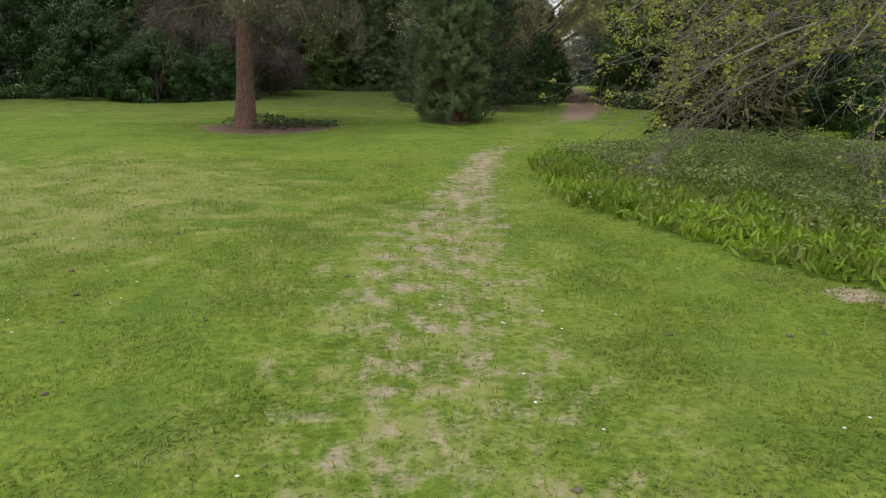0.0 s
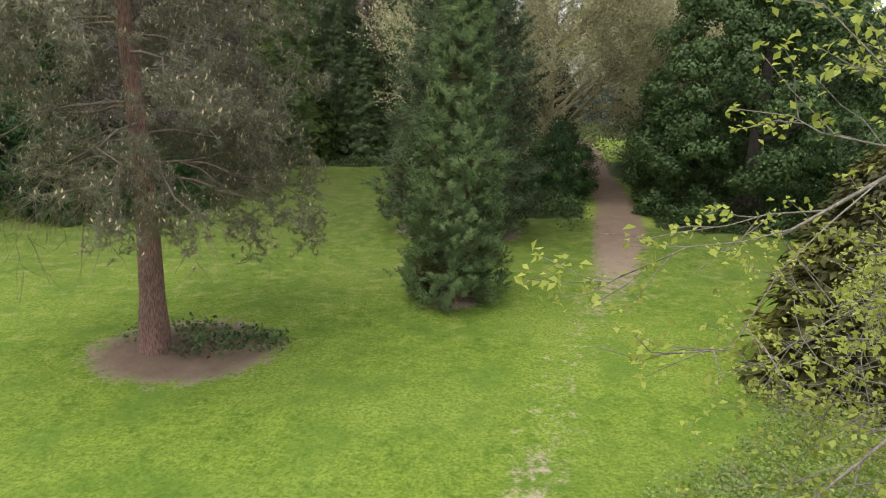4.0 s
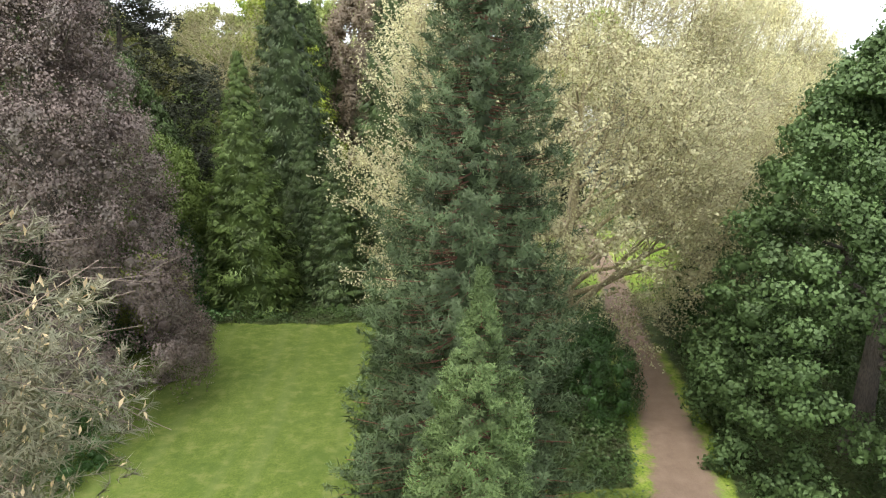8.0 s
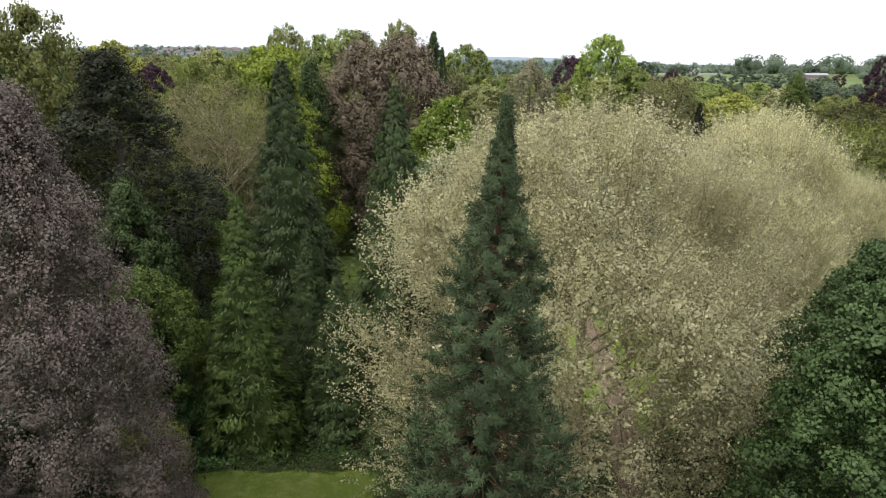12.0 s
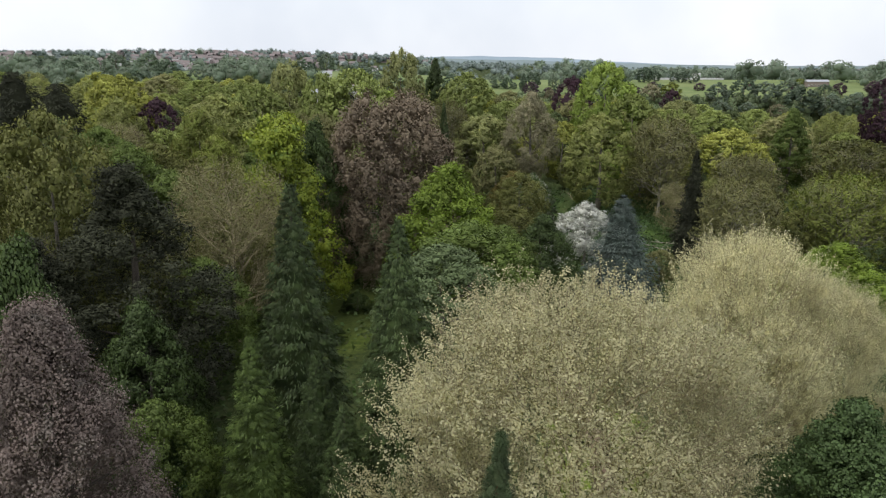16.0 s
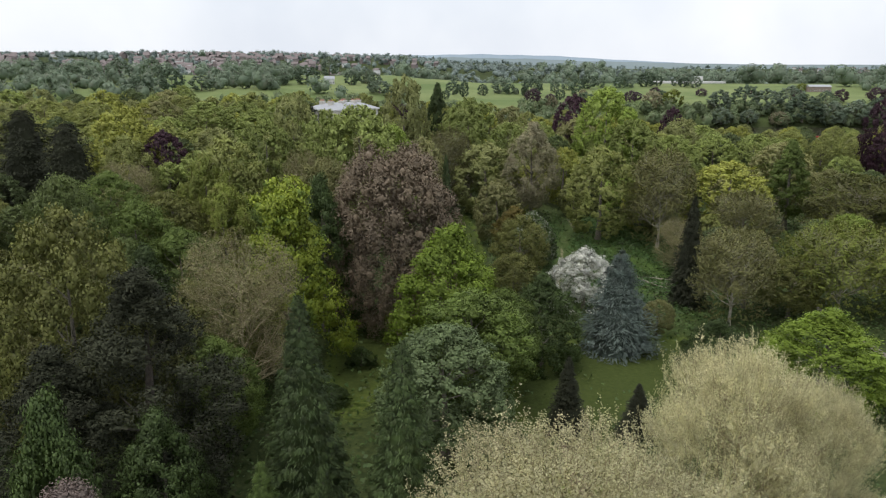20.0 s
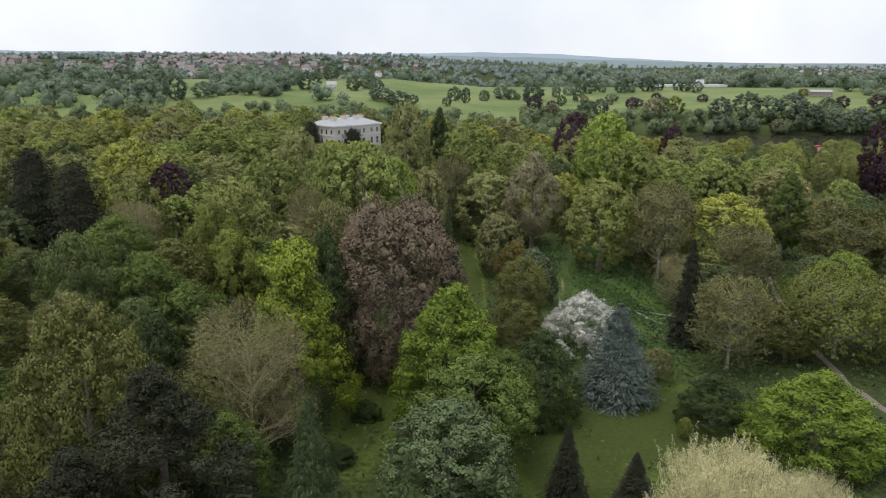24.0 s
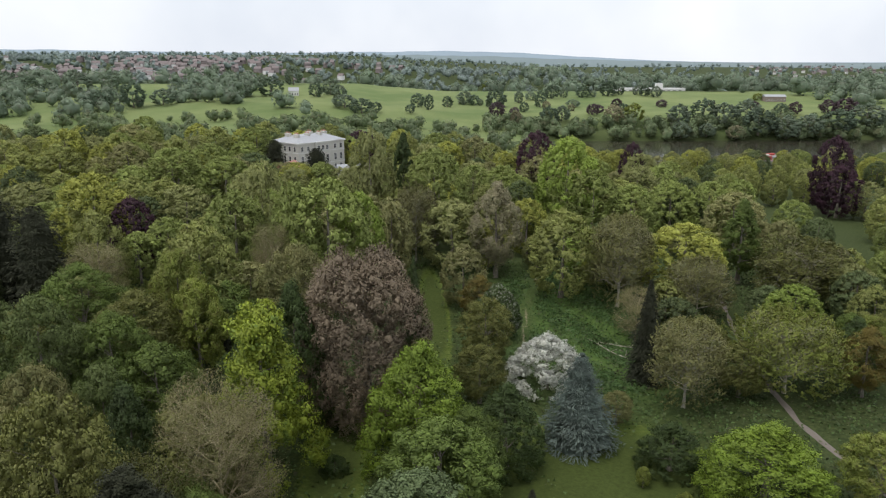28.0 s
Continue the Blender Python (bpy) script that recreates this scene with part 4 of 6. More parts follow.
# ---- near things ----
def big_pine():
    e = stand("pine_tree", -6.85, 24.55)
    line = trunk_line(13.6, 0.32, 0.012, 1.3, 10)
    v, f = tubes([line], 14)
    part("trunk", mesh_from("trunk", v, f, BARK["pine"], True), e, "reddish-brown plated pine trunk")
    arms = limbs(line, 54, 4.4, 0.05, 0.3, 0.97, 6, 0.2, 0.3)
    arms = [(p * 1.0, r) for p, r in arms]
    shoots = twigs(arms, 9, 1.6, 0.9, -0.45, 4, 0.2)
    small = twigs(shoots, 5, 0.75, 0.9, -0.35, 3, 0.3)
    for arm in arms:
        v, f = tubes([arm], 5)
        part("limb", mesh_from("limb", v, f, BARK["twig"], True), e)
    v, f = tubes(shoots + small, 3)
    tagged(part("twig_growth", mesh_from("twig_growth", v, f, BARK["twig"], True), e, "bare brown twigs"), kind="stuff")
    ends = np.concatenate([np.asarray(q[0])[1:] for q in small])
    rho = np.hypot(ends[:, 0], ends[:, 1])
    ends = ends[(rho < 4.7) & (ends[:, 2] > 3.9 - 0.5 * np.clip(ends[:, 0], -1.0, 3.6)) & (rho < 4.7 * np.sqrt(np.clip(1.04 - ((ends[:, 2] - 6.8) / 7.0) ** 2, 0, 1)))]
    i = RNG.integers(0, len(ends), 12500)
    tuft = ends[i] + RNG.normal(size=(len(i), 3)) * 0.13
    k = 28
    shoot = unit(RNG.normal(size=tuft.shape) * 0.5 + unit(tuft * [1, 1, 0]) * 0.6 + [0, 0, 0.15])
    root = np.repeat(tuft, k, 0) + np.repeat(shoot, k, 0) * RNG.uniform(-0.12, 0.12, (len(tuft) * k, 1))
    way = RNG.normal(size=root.shape) * 0.6 + np.repeat(shoot, k, 0) * 0.8
    v, f = blades(root, way, RNG.uniform(0.08, 0.17, len(root)), 0.012)
    v, f, soft = orient(v, f, unit(np.repeat(unit(tuft - [0, 0, 5.5]), k, 0) * 0.8 + [0, 0, 0.3] + RNG.normal(size=root.shape) * 0.35))
    part("needles", mesh_from("needles", v, f, LEAF["pine"], normals=soft), e, "short grey-green needles in brush-like shoots")
    c = tuft[RNG.random(len(tuft)) < 0.5]
    v, f = cards(c + [0, 0, 0.05], RNG.normal(size=c.shape), 0.11, 0.04, np.tile([0.1, 0.1, 1.0], (len(c), 1)))
    part("catkin_growth", mesh_from("catkin_growth", v, f, LEAF["catkin"]), e, "small upright straw-coloured pine flowers")
    return tagged(e, "tall pine with drooping grey-green needles and reddish trunk", "pine tree")


def sequoia(x, y, h, r, power, tint, branches, per, blade, name, label, bark="red", ragged=0.55, lean=0.0):
    """A feathery cone: branch after branch, each ending in upswept plumes of short shoots."""
    e = stand(name, x, y)
    line = trunk_line(h * 0.985, h * 0.02 + 0.05, 0.002, 1.4, 12)
    line[0][:, :2] *= 0.1
    line[0][:, 0] += lean * line[0][:, 2] / h
    line[1][-6:] *= np.linspace(0.8, 0.25, 6)
    arms = []
    t = 0.012 + 0.978 * ((np.arange(branches) + RNG.random(branches)) / branches) ** 1.12
    az = np.arange(branches) * 2.39996 + RNG.normal(size=branches) * 0.25
    lobed = 1 + 0.09 * np.sin(az * 3 + t * 26) + 0.06 * np.sin(az * 5 - t * 41)
    reach = r * (1 - t) ** power * lobed * RNG.uniform(ragged, 1.1, branches) * np.clip(0.8 + 2.2 * t, 0, 1) * np.clip((1 - t) / 0.17, 0, 1) ** 0.7 + 0.01
    plumes, outs, sizes = [], [], []
    for i in range(branches):
        o = np.array([np.cos(az[i]), np.sin(az[i]), 0])
        s = np.linspace(0, 1, 5)[:, None]
        q = np.array([lean * t[i], 0, t[i] * h]) + o * reach[i] * s + np.array([0, 0, 1.0]) * reach[i] * (0.3 * s**2 - 0.3 * s)
        arms.append((q, np.maximum((0.008 + 0.01 * reach[i]) * (1 - 0.8 * s[:, 0]), 0.003)))
        for u in np.append(RNG.uniform(0.12, 1.0, 5) ** 0.6, 0.97):
            a = min(int(u * 4), 3)
            plumes.append(q[a] + (q[a + 1] - q[a]) * (u * 4 - a) + RNG.normal(size=3) * 0.09 * reach[i] * [1, 1, 0.5])
            outs.append(o)
            sizes.append(np.clip(0.16 + 1.1 * reach[i] / r, 0.16, 1.0))
    v1, f1 = tubes([line], 12)
    v2, f2 = tubes(arms, 4)
    v, f = joined((v1, f1), (v2, f2))
    part("trunk", mesh_from("trunk", v, np.concatenate(f), BARK[bark], True), e, "reddish fibrous trunk")
    plumes, outs, sizes = np.array(plumes), np.array(outs), np.array(sizes)
    # Each plume is an upswept brush: short shoots all along a curved stem.
    rise = unit(outs * 0.8 + [0, 0, 0.62] + RNG.normal(size=outs.shape) * 0.28)
    u = RNG.random((len(plumes), per))
    stem = plumes[:, None] + rise[:, None] * (u * sizes[:, None] * blade * 1.35)[..., None] + RNG.normal(size=(len(plumes), per, 3)) * blade * 0.12
    way = rise[:, None] * 0.75 + RNG.normal(size=stem.shape) * 0.85
    scale = (sizes[:, None] * (1.1 - 0.55 * u)).ravel()
    root, way, o = stem.reshape(-1, 3), way.reshape(-1, 3), np.repeat(outs, per, 0)
    root[:, 2] = np.clip(root[:, 2], 0.05, h)
    v, f = blades(root, way, blade * RNG.uniform(0.4, 0.95, len(root)) * scale, blade * 0.1 * (0.5 + 0.5 * scale))
    v, f, soft = orient(v, f, unit(o * 0.7 + [0, 0, 0.35] + np.repeat(rise, per, 0) * 0.3 + unit(way) * 0.35))
    ct = np.linspace(0.03, 0.9, 40)
    cr = r * (1 - ct) ** power * np.clip(0.8 + 2.2 * ct, 0, 1) * 0.2
    heart = lumps(np.stack([lean * ct, 0 * ct, ct * h + 0.1], -1), cr, 2, 0.75)
    heart[0][:, 2] = np.maximum(heart[0][:, 2], 0.02)
    soft = np.concatenate([soft, unit(heart[0] * [1, 1, 0] + 1e-6)])
    v, f = joined((v, f), heart)
    part("crown", mesh_from("crown", v, f, LEAF[tint], normals=soft), e, "feathery blue-green foliage")
    return tagged(e, label, "conifer tree")


big_pine()
sequoia(0.3, 28.5, 10.2, 1.45, 0.66, "sequoia_young", 620, 40, 0.25, "young_sequoia", "young giant sequoia, a narrow bright green feathery cone on the lawn", ragged=0.85, lean=0.3)
sequoia(0.55, 36.8, 19.0, 3.15, 0.78, "sequoia", 900, 42, 0.36, "tall_sequoia", "tall giant sequoia with blue-green plumes and reddish trunk", ragged=0.72, lean=0.85)


def overhanging_tree():
    """A spreading tree at the path's side, its long boughs hanging low over the lawn."""
    e = stand("maple_tree", 9.6, 13.6)
    line = trunk_line(8.5, 0.3, 0.02, 1.5)
    v, f = tubes([line], 9)
    part("trunk", mesh_from("trunk", v, f, BARK["grey"], True), e)
    arms = []
    for i in range(46):
        az = radians(RNG.uniform(95, 265))
        z = RNG.uniform(2.4, 7.2)
        ln = RNG.uniform(5.0, 7.3) * (1 - 0.25 * abs(np.sin(az)))
        s = np.linspace(0, 1, 8)[:, None]
        o = np.array([np.cos(az), np.sin(az), 0])
        q = np.array([0, 0, z]) + o * ln * s + np.array([0, 0, 1.0]) * ln * (RNG.uniform(0.12, 0.3) * s - RNG.uniform(0.3, 0.62) * s**2) + np.cumsum(RNG.normal(size=(8, 3)) * 0.2, 0) * s
        q[:, 2] = np.maximum(q[:, 2], 0.6)
        arms.append((q, np.maximum(0.095 * RNG.uniform(0.5, 1.0) * (1 - 0.88 * s[:, 0]), 0.008)))
    shoots = twigs(arms, 15, 1.7, 0.9, 0.0, 5, 0.2)
    fine = twigs(shoots, 6, 0.7, 1.0, 0.1, 4, 0.2)
    for arm in arms:
        v, f = tubes([arm], 6)
        part("bough", mesh_from("bough", v, f, BARK["maple"], True), e)
    v2, f2 = tubes(shoots, 4)
    v3, f3 = tubes(fine, 3)
    v, f = joined((v2, f2), (v3, f3))
    tagged(part("twig_growth", mesh_from("twig_growth", v, np.concatenate(f), BARK["maple"], True), e, "bare grey-brown twigs"), kind="stuff")
    tips = np.concatenate([np.asarray(q[0])[-2:] for q in fine + shoots])
    rho = np.hypot(tips[:, 0], tips[:, 1])
    keep = RNG.random(len(tips)) < 0.8 * np.clip((rho - 2.8) / 3.6, 0.05, 0.95) * np.clip((tips[:, 2] - 0.6) / 2.6, 0.25, 1.0)
    tips = np.repeat(tips[keep], 8, 0)
    p = tips + RNG.normal(size=tips.shape) * 0.055
    ln = RNG.uniform(0.04, 0.095, len(p))
    v, f = cards(p, RNG.normal(size=p.shape) * 0.7 + [0, 0, 0.8], ln, ln * 0.62)
    part("leaves", mesh_from("leaves", v, f, LEAF["spring"]), e, "fresh yellow-green leaves in small tufts")
    return tagged(e, "spreading maple with bare twiggy boughs and fresh yellow-green leaves", "tree")


overhanging_tree()

sort("golden", (5.0, 2.2), lambda: make_conifer("golden_cypress", "golden", "dark", 5.0, 2.2, 34, 14, 34, 0.3, 0.5, 0.1, 0.02, 0.12))
plant("golden", "golden_cypress", 8.9, 22.9, 5.1, 2.3, "rounded golden cypress bush at the lawn's edge", "bush")

# Trees that frame the lawn.
sort("beech_near", (18.8, 5.6), lambda: make_broadleaf("brown_beech", "bell", "brown", "dark", 18.8, 5.6, 330, 200000, 0.098, 0.0, 0.17, 0.5, 0.04, split=True, core=0.2, even=0.3, tall=1.0, inner=0.3))
plant("beech_near", "brown_beech", -14.3, 46.0, 18.9, 5.4, "broad dense tree in brownish-purple leaf down to the ground")
sort("sycamore", (14.5, 5.0), lambda: make_broadleaf("sycamore", "dome", "sycamore", "dark", 14.5, 5.0, 330, 140000, 0.135, 0.03, 0.15, 0.3, 0.1, 0.8, split=True, core=0.3, inner=0.35))
plant("sycamore", "sycamore_tree", 14.2, 41.4, 14.6, 5.2, "dense dark green sycamore beside the soil path")
sort("blossom_near", (18.0, 8.3), lambda: make_twiggy("pale_poplar", "pale", "straw", 18.0, 8.3, 40, 11, 46000, 0.106, 5, 0.016, 0.7, 0.1, 170000, True))
plant("blossom_near", "pale_poplar", 6.0, 50.8, 18.0, 9.0, "large spreading tree covered in pale cream-yellow young leaves")
plant("blossom_near", "pale_poplar", 19.3, 64.0, 17.1, 6.0, "round-headed tree covered in pale cream-yellow young leaves")
plant("blossom_near", "pale_poplar", 26.5, 67.0, 13.0, 4.4, "pale young-leaved tree behind the sycamore")
plant("sycamore", "sycamore_tree", 19.0, 51.5, 12.4, 4.6, "dark green sycamore standing under the pale trees")

sort("cypress", (19.5, 4.2), lambda: make_conifer("lawson_cypress", "cypress", "dark", 19.5, 4.2, 44, 9, 110, 0.36, 0.72, 0.6, 0.02, 0.05, 0.22, 0, 0.33))
sort("cypress_light", (13.4, 2.7), lambda: make_conifer("light_cypress", "cypress_light", "dark", 13.4, 2.7, 38, 9, 110, 0.28, 0.72, 0.38, 0.02, 0.16, 0.24, 0, 0.26))
plant("cypress_light", "light_cypress", -9.9, 57.0, 13.5, 2.9, "bright green cypress with layered sprays")
plant("cypress", "lawson_cypress", -9.3, 66.0, 20.0, 4.5, "tall dark green cypress with drooping sprays")
plant("cypress", "lawson_cypress", -2.3, 61.5, 18.8, 3.9, "tall narrow dark green cypress with drooping sprays")
plant("cypress", "lawson_cypress", -5.3, 58.2, 9.0, 2.6, "dark conifer closing the end of the lawn")
plant("cypress", "lawson_cypress", -1.9, 56.4, 7.0, 2.4, "low dark conifer at the lawn's end")
plant("cypress", "lawson_cypress", -7.2, 60.5, 11.0, 2.5, "dark conifer behind the lawn")
sort("yew", (20.0, 4.6), lambda: make_broadleaf("yew_tree", "oval", "spruce", "dark", 20.0, 4.6, 170, 64000, 0.24, 0.02, 0.2, 0.25, 0.15, 0.28, split=True, core=0.15, tall=1.15, inner=0.3))
plant("yew", "dark_yew", -21.3, 69.5, 20.5, 6.9, "very dark broad yew among lighter trees")
plant("yew", "dark_yew", -25.5, 65.0, 16.5, 5.6, "very dark yew in the wood's shade")

# ---- mid-distance trees ----
def bl(key, shape, tint, h=16, r=6, lobes=125, leaves=44000, leaf=0.225, lobe=0.21, **k):
    sort(key, (h, r), lambda: make_broadleaf("broadleaf_tree", shape, tint, "grey", h, r, lobes, leaves, leaf, lobe=lobe, **({"even": 0.5, "core": 0.3, "tall": 0.95, "inner": 0.25, "split": not key.startswith(("wood_", "far_"))} | k)))


bl("round_green", "round", "green")
bl("round_bright", "dome", "bright", z0=0.06)
bl("round_mid", "round", "mid")
bl("round_dark", "dome", "dark", z0=0.05)
bl("round_olive", "round", "olive", leaf=0.22)
bl("round_lime", "round", "lime")
bl("willow", "round", "willow", leaf=0.23, gaps=0.06, lobe=0.19, z0=0.04, lobes=150, core=0.4)
bl("tier_yellow", "tiered", "yellow", z0=0.1, lobes=95, split=True)
bl("tier_brown", "mound", "brown_dark", z0=0.03, lobes=300, leaves=90000, leaf=0.2, droop=0.9, lobe=0.15, gaps=0.05, inner=0.3, split=True, core=0.34, tall=1.5, wide=0.5)
bl("column_dark", "column", "dark", r=4)
bl("hawthorn", "dome", "may", h=10, r=5, leaf=0.3)
bl("copper", "round", "copper")
bl("rust", "round", "rust", leaf=0.21)
bl("ochre", "oval", "ochre")
bl("buff", "oval", "buff", leaf=0.2, gaps=0.2)
bl("column_green", "column", "green", r=4)
bl("white", "dome", "white", h=9, r=6, leaf=0.24, leaves=30000, z0=0.04, lobes=150, lobe=0.16, gaps=0.12, core=0.25)
sort("bare", (18, 6.5), lambda: make_twiggy("bare_tree", "rust", "straw", 18, 6.5, 44, 12, 14000, 0.17, 6, 0.015))
sort("sparse", (15, 6), lambda: make_twiggy("sparse_tree", "olive", "pale", 15, 6, 34, 10, 15000, 0.23, 6, 0.016, mass=20000))
sort("sparse_lime", (13, 8), lambda: make_twiggy("sparse_lime_tree", "lime", "pale", 13, 8, 34, 10, 15000, 0.25, 6, 0.018, mass=22000))
sort("sparse_rust", (15, 6), lambda: make_twiggy("sparse_rust_tree", "rust", "pale", 15, 6, 34, 10, 14000, 0.23, 6, 0.016, mass=16000))
sort("blue_spruce", (13, 4.6), lambda: make_conifer("blue_spruce", "blue", "dark", 13, 4.6, 22, 15, 60, 0.42, 0.72, 0.2, 0.02, 0.1, 0.26, 17))
sort("dark_spruce", (18, 3.6), lambda: make_conifer("dark_spruce", "spruce", "dark", 18, 3.6, 30, 12, 32, 0.6, 0.8, 0.3, 0.02, 0.12, 0.3, 18))
sort("cedar", (24, 7), lambda: make_conifer("cedar_tree", "spruce", "dark", 24, 7, 16, 10, 80, 0.8, 0.32, 0.06, 0.08, 0.05, 0.4))

# Far crowns, clad in the haze-lightened wood_ tints.
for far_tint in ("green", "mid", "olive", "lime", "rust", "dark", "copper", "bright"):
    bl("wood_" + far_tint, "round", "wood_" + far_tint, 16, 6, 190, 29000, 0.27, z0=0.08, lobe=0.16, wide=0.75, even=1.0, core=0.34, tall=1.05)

# name, kind, place, height, spread: the arboretum, from the lawn outward.
plant("round_olive", "sycamore_tree", -29.5, 75.5, 23.5, 5.9, "tall olive-yellow tree with open leafy boughs")
plant("sparse", "ash_tree", -24.5, 80.0, 15.5, 4.6, "half-leafed olive tree at the wood's edge")
plant("round_dark", "maple_tree", -18.3, 63.5, 13.0, 3.7, "dark green maple with clustered leaves")
plant("round_green", "maple_tree", -20.3, 80.5, 11.5, 4.2, "low green maple beneath a bare tree")
plant("round_dark", "evergreen_oak", -18.6, 52.5, 19.2, 3.4, "tall dark evergreen oak behind the brown beech")
plant("round_green", "holly_tree", -15.2, 57.0, 9.5, 3.2, "glossy green holly at the lawn's corner")
plant("round_lime", "elder_bush", -13.4, 52.0, 4.2, 1.9, "fresh green elder bush against the lawn", "bush")
plant("round_dark", "holly_tree", -30.5, 93.0, 17.0, 4.4, "dusky dark round-headed holly tree in the wood")
plant("bare", "bare_tree", -19.8, 89.0, 20.3, 7.0, "large leafless tree with pale twigs")
plant("tier_yellow", "golden_maple", -18.0, 102.5, 22.8, 7.8, "tall golden-green maple tapering upward")
plant("tier_brown", "weeping_beech", -6.4, 119.0, 25.0, 10.0, "huge brown weeping beech standing alone")
plant("cypress", "lawson_cypress", 0.8, 121.0, 24.0, 2.7, "slim dark cypress behind the brown beech")
plant("round_bright", "bright_maple", 1.1, 102.5, 17.6, 7.4, "bright fresh green maple on the lawn")
plant("willow", "grey_willow", 0.4, 80.3, 12.6, 6.3, "soft grey-green rounded willow on the lawn")
plant("round_green", "lime_tree", 3.2, 91.0, 12.8, 6.6, "rounded mid-green tree in front of the bright maple")
plant("round_green", "lime_tree", 7.0, 97.0, 11.5, 4.2, "low green tree beside the bright maple")
plant("round_dark", "round_maple", 12.3, 103.5, 11.6, 4.9, "round dark green maple on the lawn")
plant("blue_spruce", "blue_spruce", 23.2, 109.5, 13.4, 6.0, "blue-grey spruce with layered branches")
plant("white", "white_cherry", 22.4, 127.5, 9.4, 6.6, "wide tree in full white blossom")
plant("dark_spruce", "dark_spruce", 40.2, 132.0, 18.4, 3.7, "tall dark narrow spruce")
plant("round_olive", "small_tree", 13.2, 136.0, 12.4, 4.7, "olive-green small tree by the white cherry")
plant("hawthorn", "hawthorn", 17.2, 151.0, 10.5, 4.4, "hawthorn dotted with white blossom")
plant("rust", "small_oak", 11.9, 167.0, 13.6, 5.0, "brownish-olive round oak by the meadow")
plant("ochre", "small_oak", 14.5, 158.0, 10.0, 4.4, "ochre-tinted small oak by the meadow")
plant("round_olive", "laburnum", 10.8, 122.0, 9.5, 4.1, "olive bush tree with yellow tips")
plant("buff", "grey_poplar", 21.5, 188.0, 23.4, 6.8, "tall pale grey-buff poplar")
plant("round_olive", "lime_tree", 35.0, 175.0, 19.8, 7.8, "olive-green round lime tree")
plant("sparse_rust", "ash_tree", 46.4, 169.0, 21.5, 7.6, "tall half-leafed brownish ash")
plant("bare", "bare_tree", 45.0, 152.0, 12.0, 5.0, "pale bare tree above bracken")
plant("round_lime", "maple_tree", 61.5, 172.0, 17.0, 9.2, "wide yellow-green spreading maple")
plant("column_green", "column_oak", 78.5, 180.0, 20.0, 4.6, "columnar bright green oak")
plant("sparse", "spreading_tree", 85.3, 165.0, 14.8, 11.4, "wide olive-brown spreading tree")
plant("sparse_rust", "young_oak", 59.6, 158.0, 14.4, 7.2, "rounded brownish half-leafed oak")
plant("sparse_rust", "aspen", 42.5, 120.5, 15.0, 6.2, "tall open tree with sparse bronze leaves")
plant("sparse_lime", "wide_hornbeam", 60.4, 124.0, 14.0, 9.9, "wide yellow-green tree with visible branches")
plant("round_dark", "shrub_tree", 33.4, 102.0, 6.4, 4.4, "dark green rounded shrub on the lawn", "shrub")
plant("round_bright", "spreading_maple", 41.6, 93.5, 10.2, 7.4, "low wide bright lime-green maple")
plant("ochre", "ochre_tree", 71.2, 121.0, 11.6, 4.4, "ochre-leaved tree beside the lane")
plant("round_lime", "roadside_tree", 54.5, 92.0, 9.3, 4.6, "green tree beside the lane")
plant("rust", "brown_shrub", 30.2, 115.0, 5.2, 2.4, "brownish rounded shrub on the lawn", "shrub")
plant("copper", "copper_beech", -60.4, 178.0, 18.0, 5.4, "dark purple copper beech")
plant("round_lime", "yellow_oak", -70.4, 182.0, 23.0, 8.8, "broad yellow-green oak in the wood")
plant("cedar", "dark_cedar", -67.0, 150.0, 22.0, 6.6, "dark flat-tiered cedar in the wood")
plant("cedar", "dark_cedar", -78.0, 156.0, 24.0, 7.0, "large dark cedar in the wood")
plant("round_olive", "olive_oak", -36.3, 143.0, 21.5, 7.4, "large olive-green oak in the wood")
plant("round_lime", "lime_oak", -36.6, 132.0, 20.0, 4.9, "yellow-green tree in the wood")
plant("round_lime", "lime_oak", -33.0, 128.0, 16.9, 4.6, "yellow-green slender tree in the wood")
plant("round_green", "green_oak", -35.9, 168.0, 23.2, 7.2, "full green oak in the wood")
plant("round_green", "great_oak", -16.1, 164.0, 28.0, 9.0, "great dark green oak rising above the wood")
plant("round_bright", "light_oak", -10.0, 172.0, 24.0, 5.4, "lighter green oak beside the great oak")
plant("round_mid", "wood_tree", -31.6, 177.0, 28.6, 5.8, "tall green tree before the mansion")
plant("round_mid", "tall_oak", -9.6, 216.0, 33.0, 6.8, "tall dark green tree beside the mansion")
plant("column_dark", "dark_fir", -0.8, 226.0, 30.0, 4.2, "tall black-green fir near the mansion")
plant("round_green", "park_oak", 8.0, 218.0, 27.0, 9.2, "wide green oak with a visible trunk")
plant("rust", "scrub_tree", -19.1, 139.0, 20.8, 6.3, "brown-olive tree behind the golden maple")
plant("round_dark", "holm_oak", -16.0, 115.0, 21.5, 4.8, "dense grey-green holm oak")
plant("bare", "bare_tree", -57.5, 150.0, 16.2, 6.2, "pale leafless tree beside the drive")
plant("round_olive", "wood_tree", -60.8, 160.0, 18.5, 5.6, "olive tree in the wood")
plant("round_mid", "wood_tree", -46.6, 108.0, 21.2, 5.2, "dark green tree in the wood")
plant("round_green", "wood_tree", -39.2, 112.0, 17.6, 5.4, "green tree in the wood")
plant("round_green", "wood_tree", -32.4, 108.0, 15.2, 5.6, "green rounded tree in the wood")
plant("rust", "wood_tree", -40.5, 94.0, 18.6, 4.6, "orange-tinged tree in the wood")
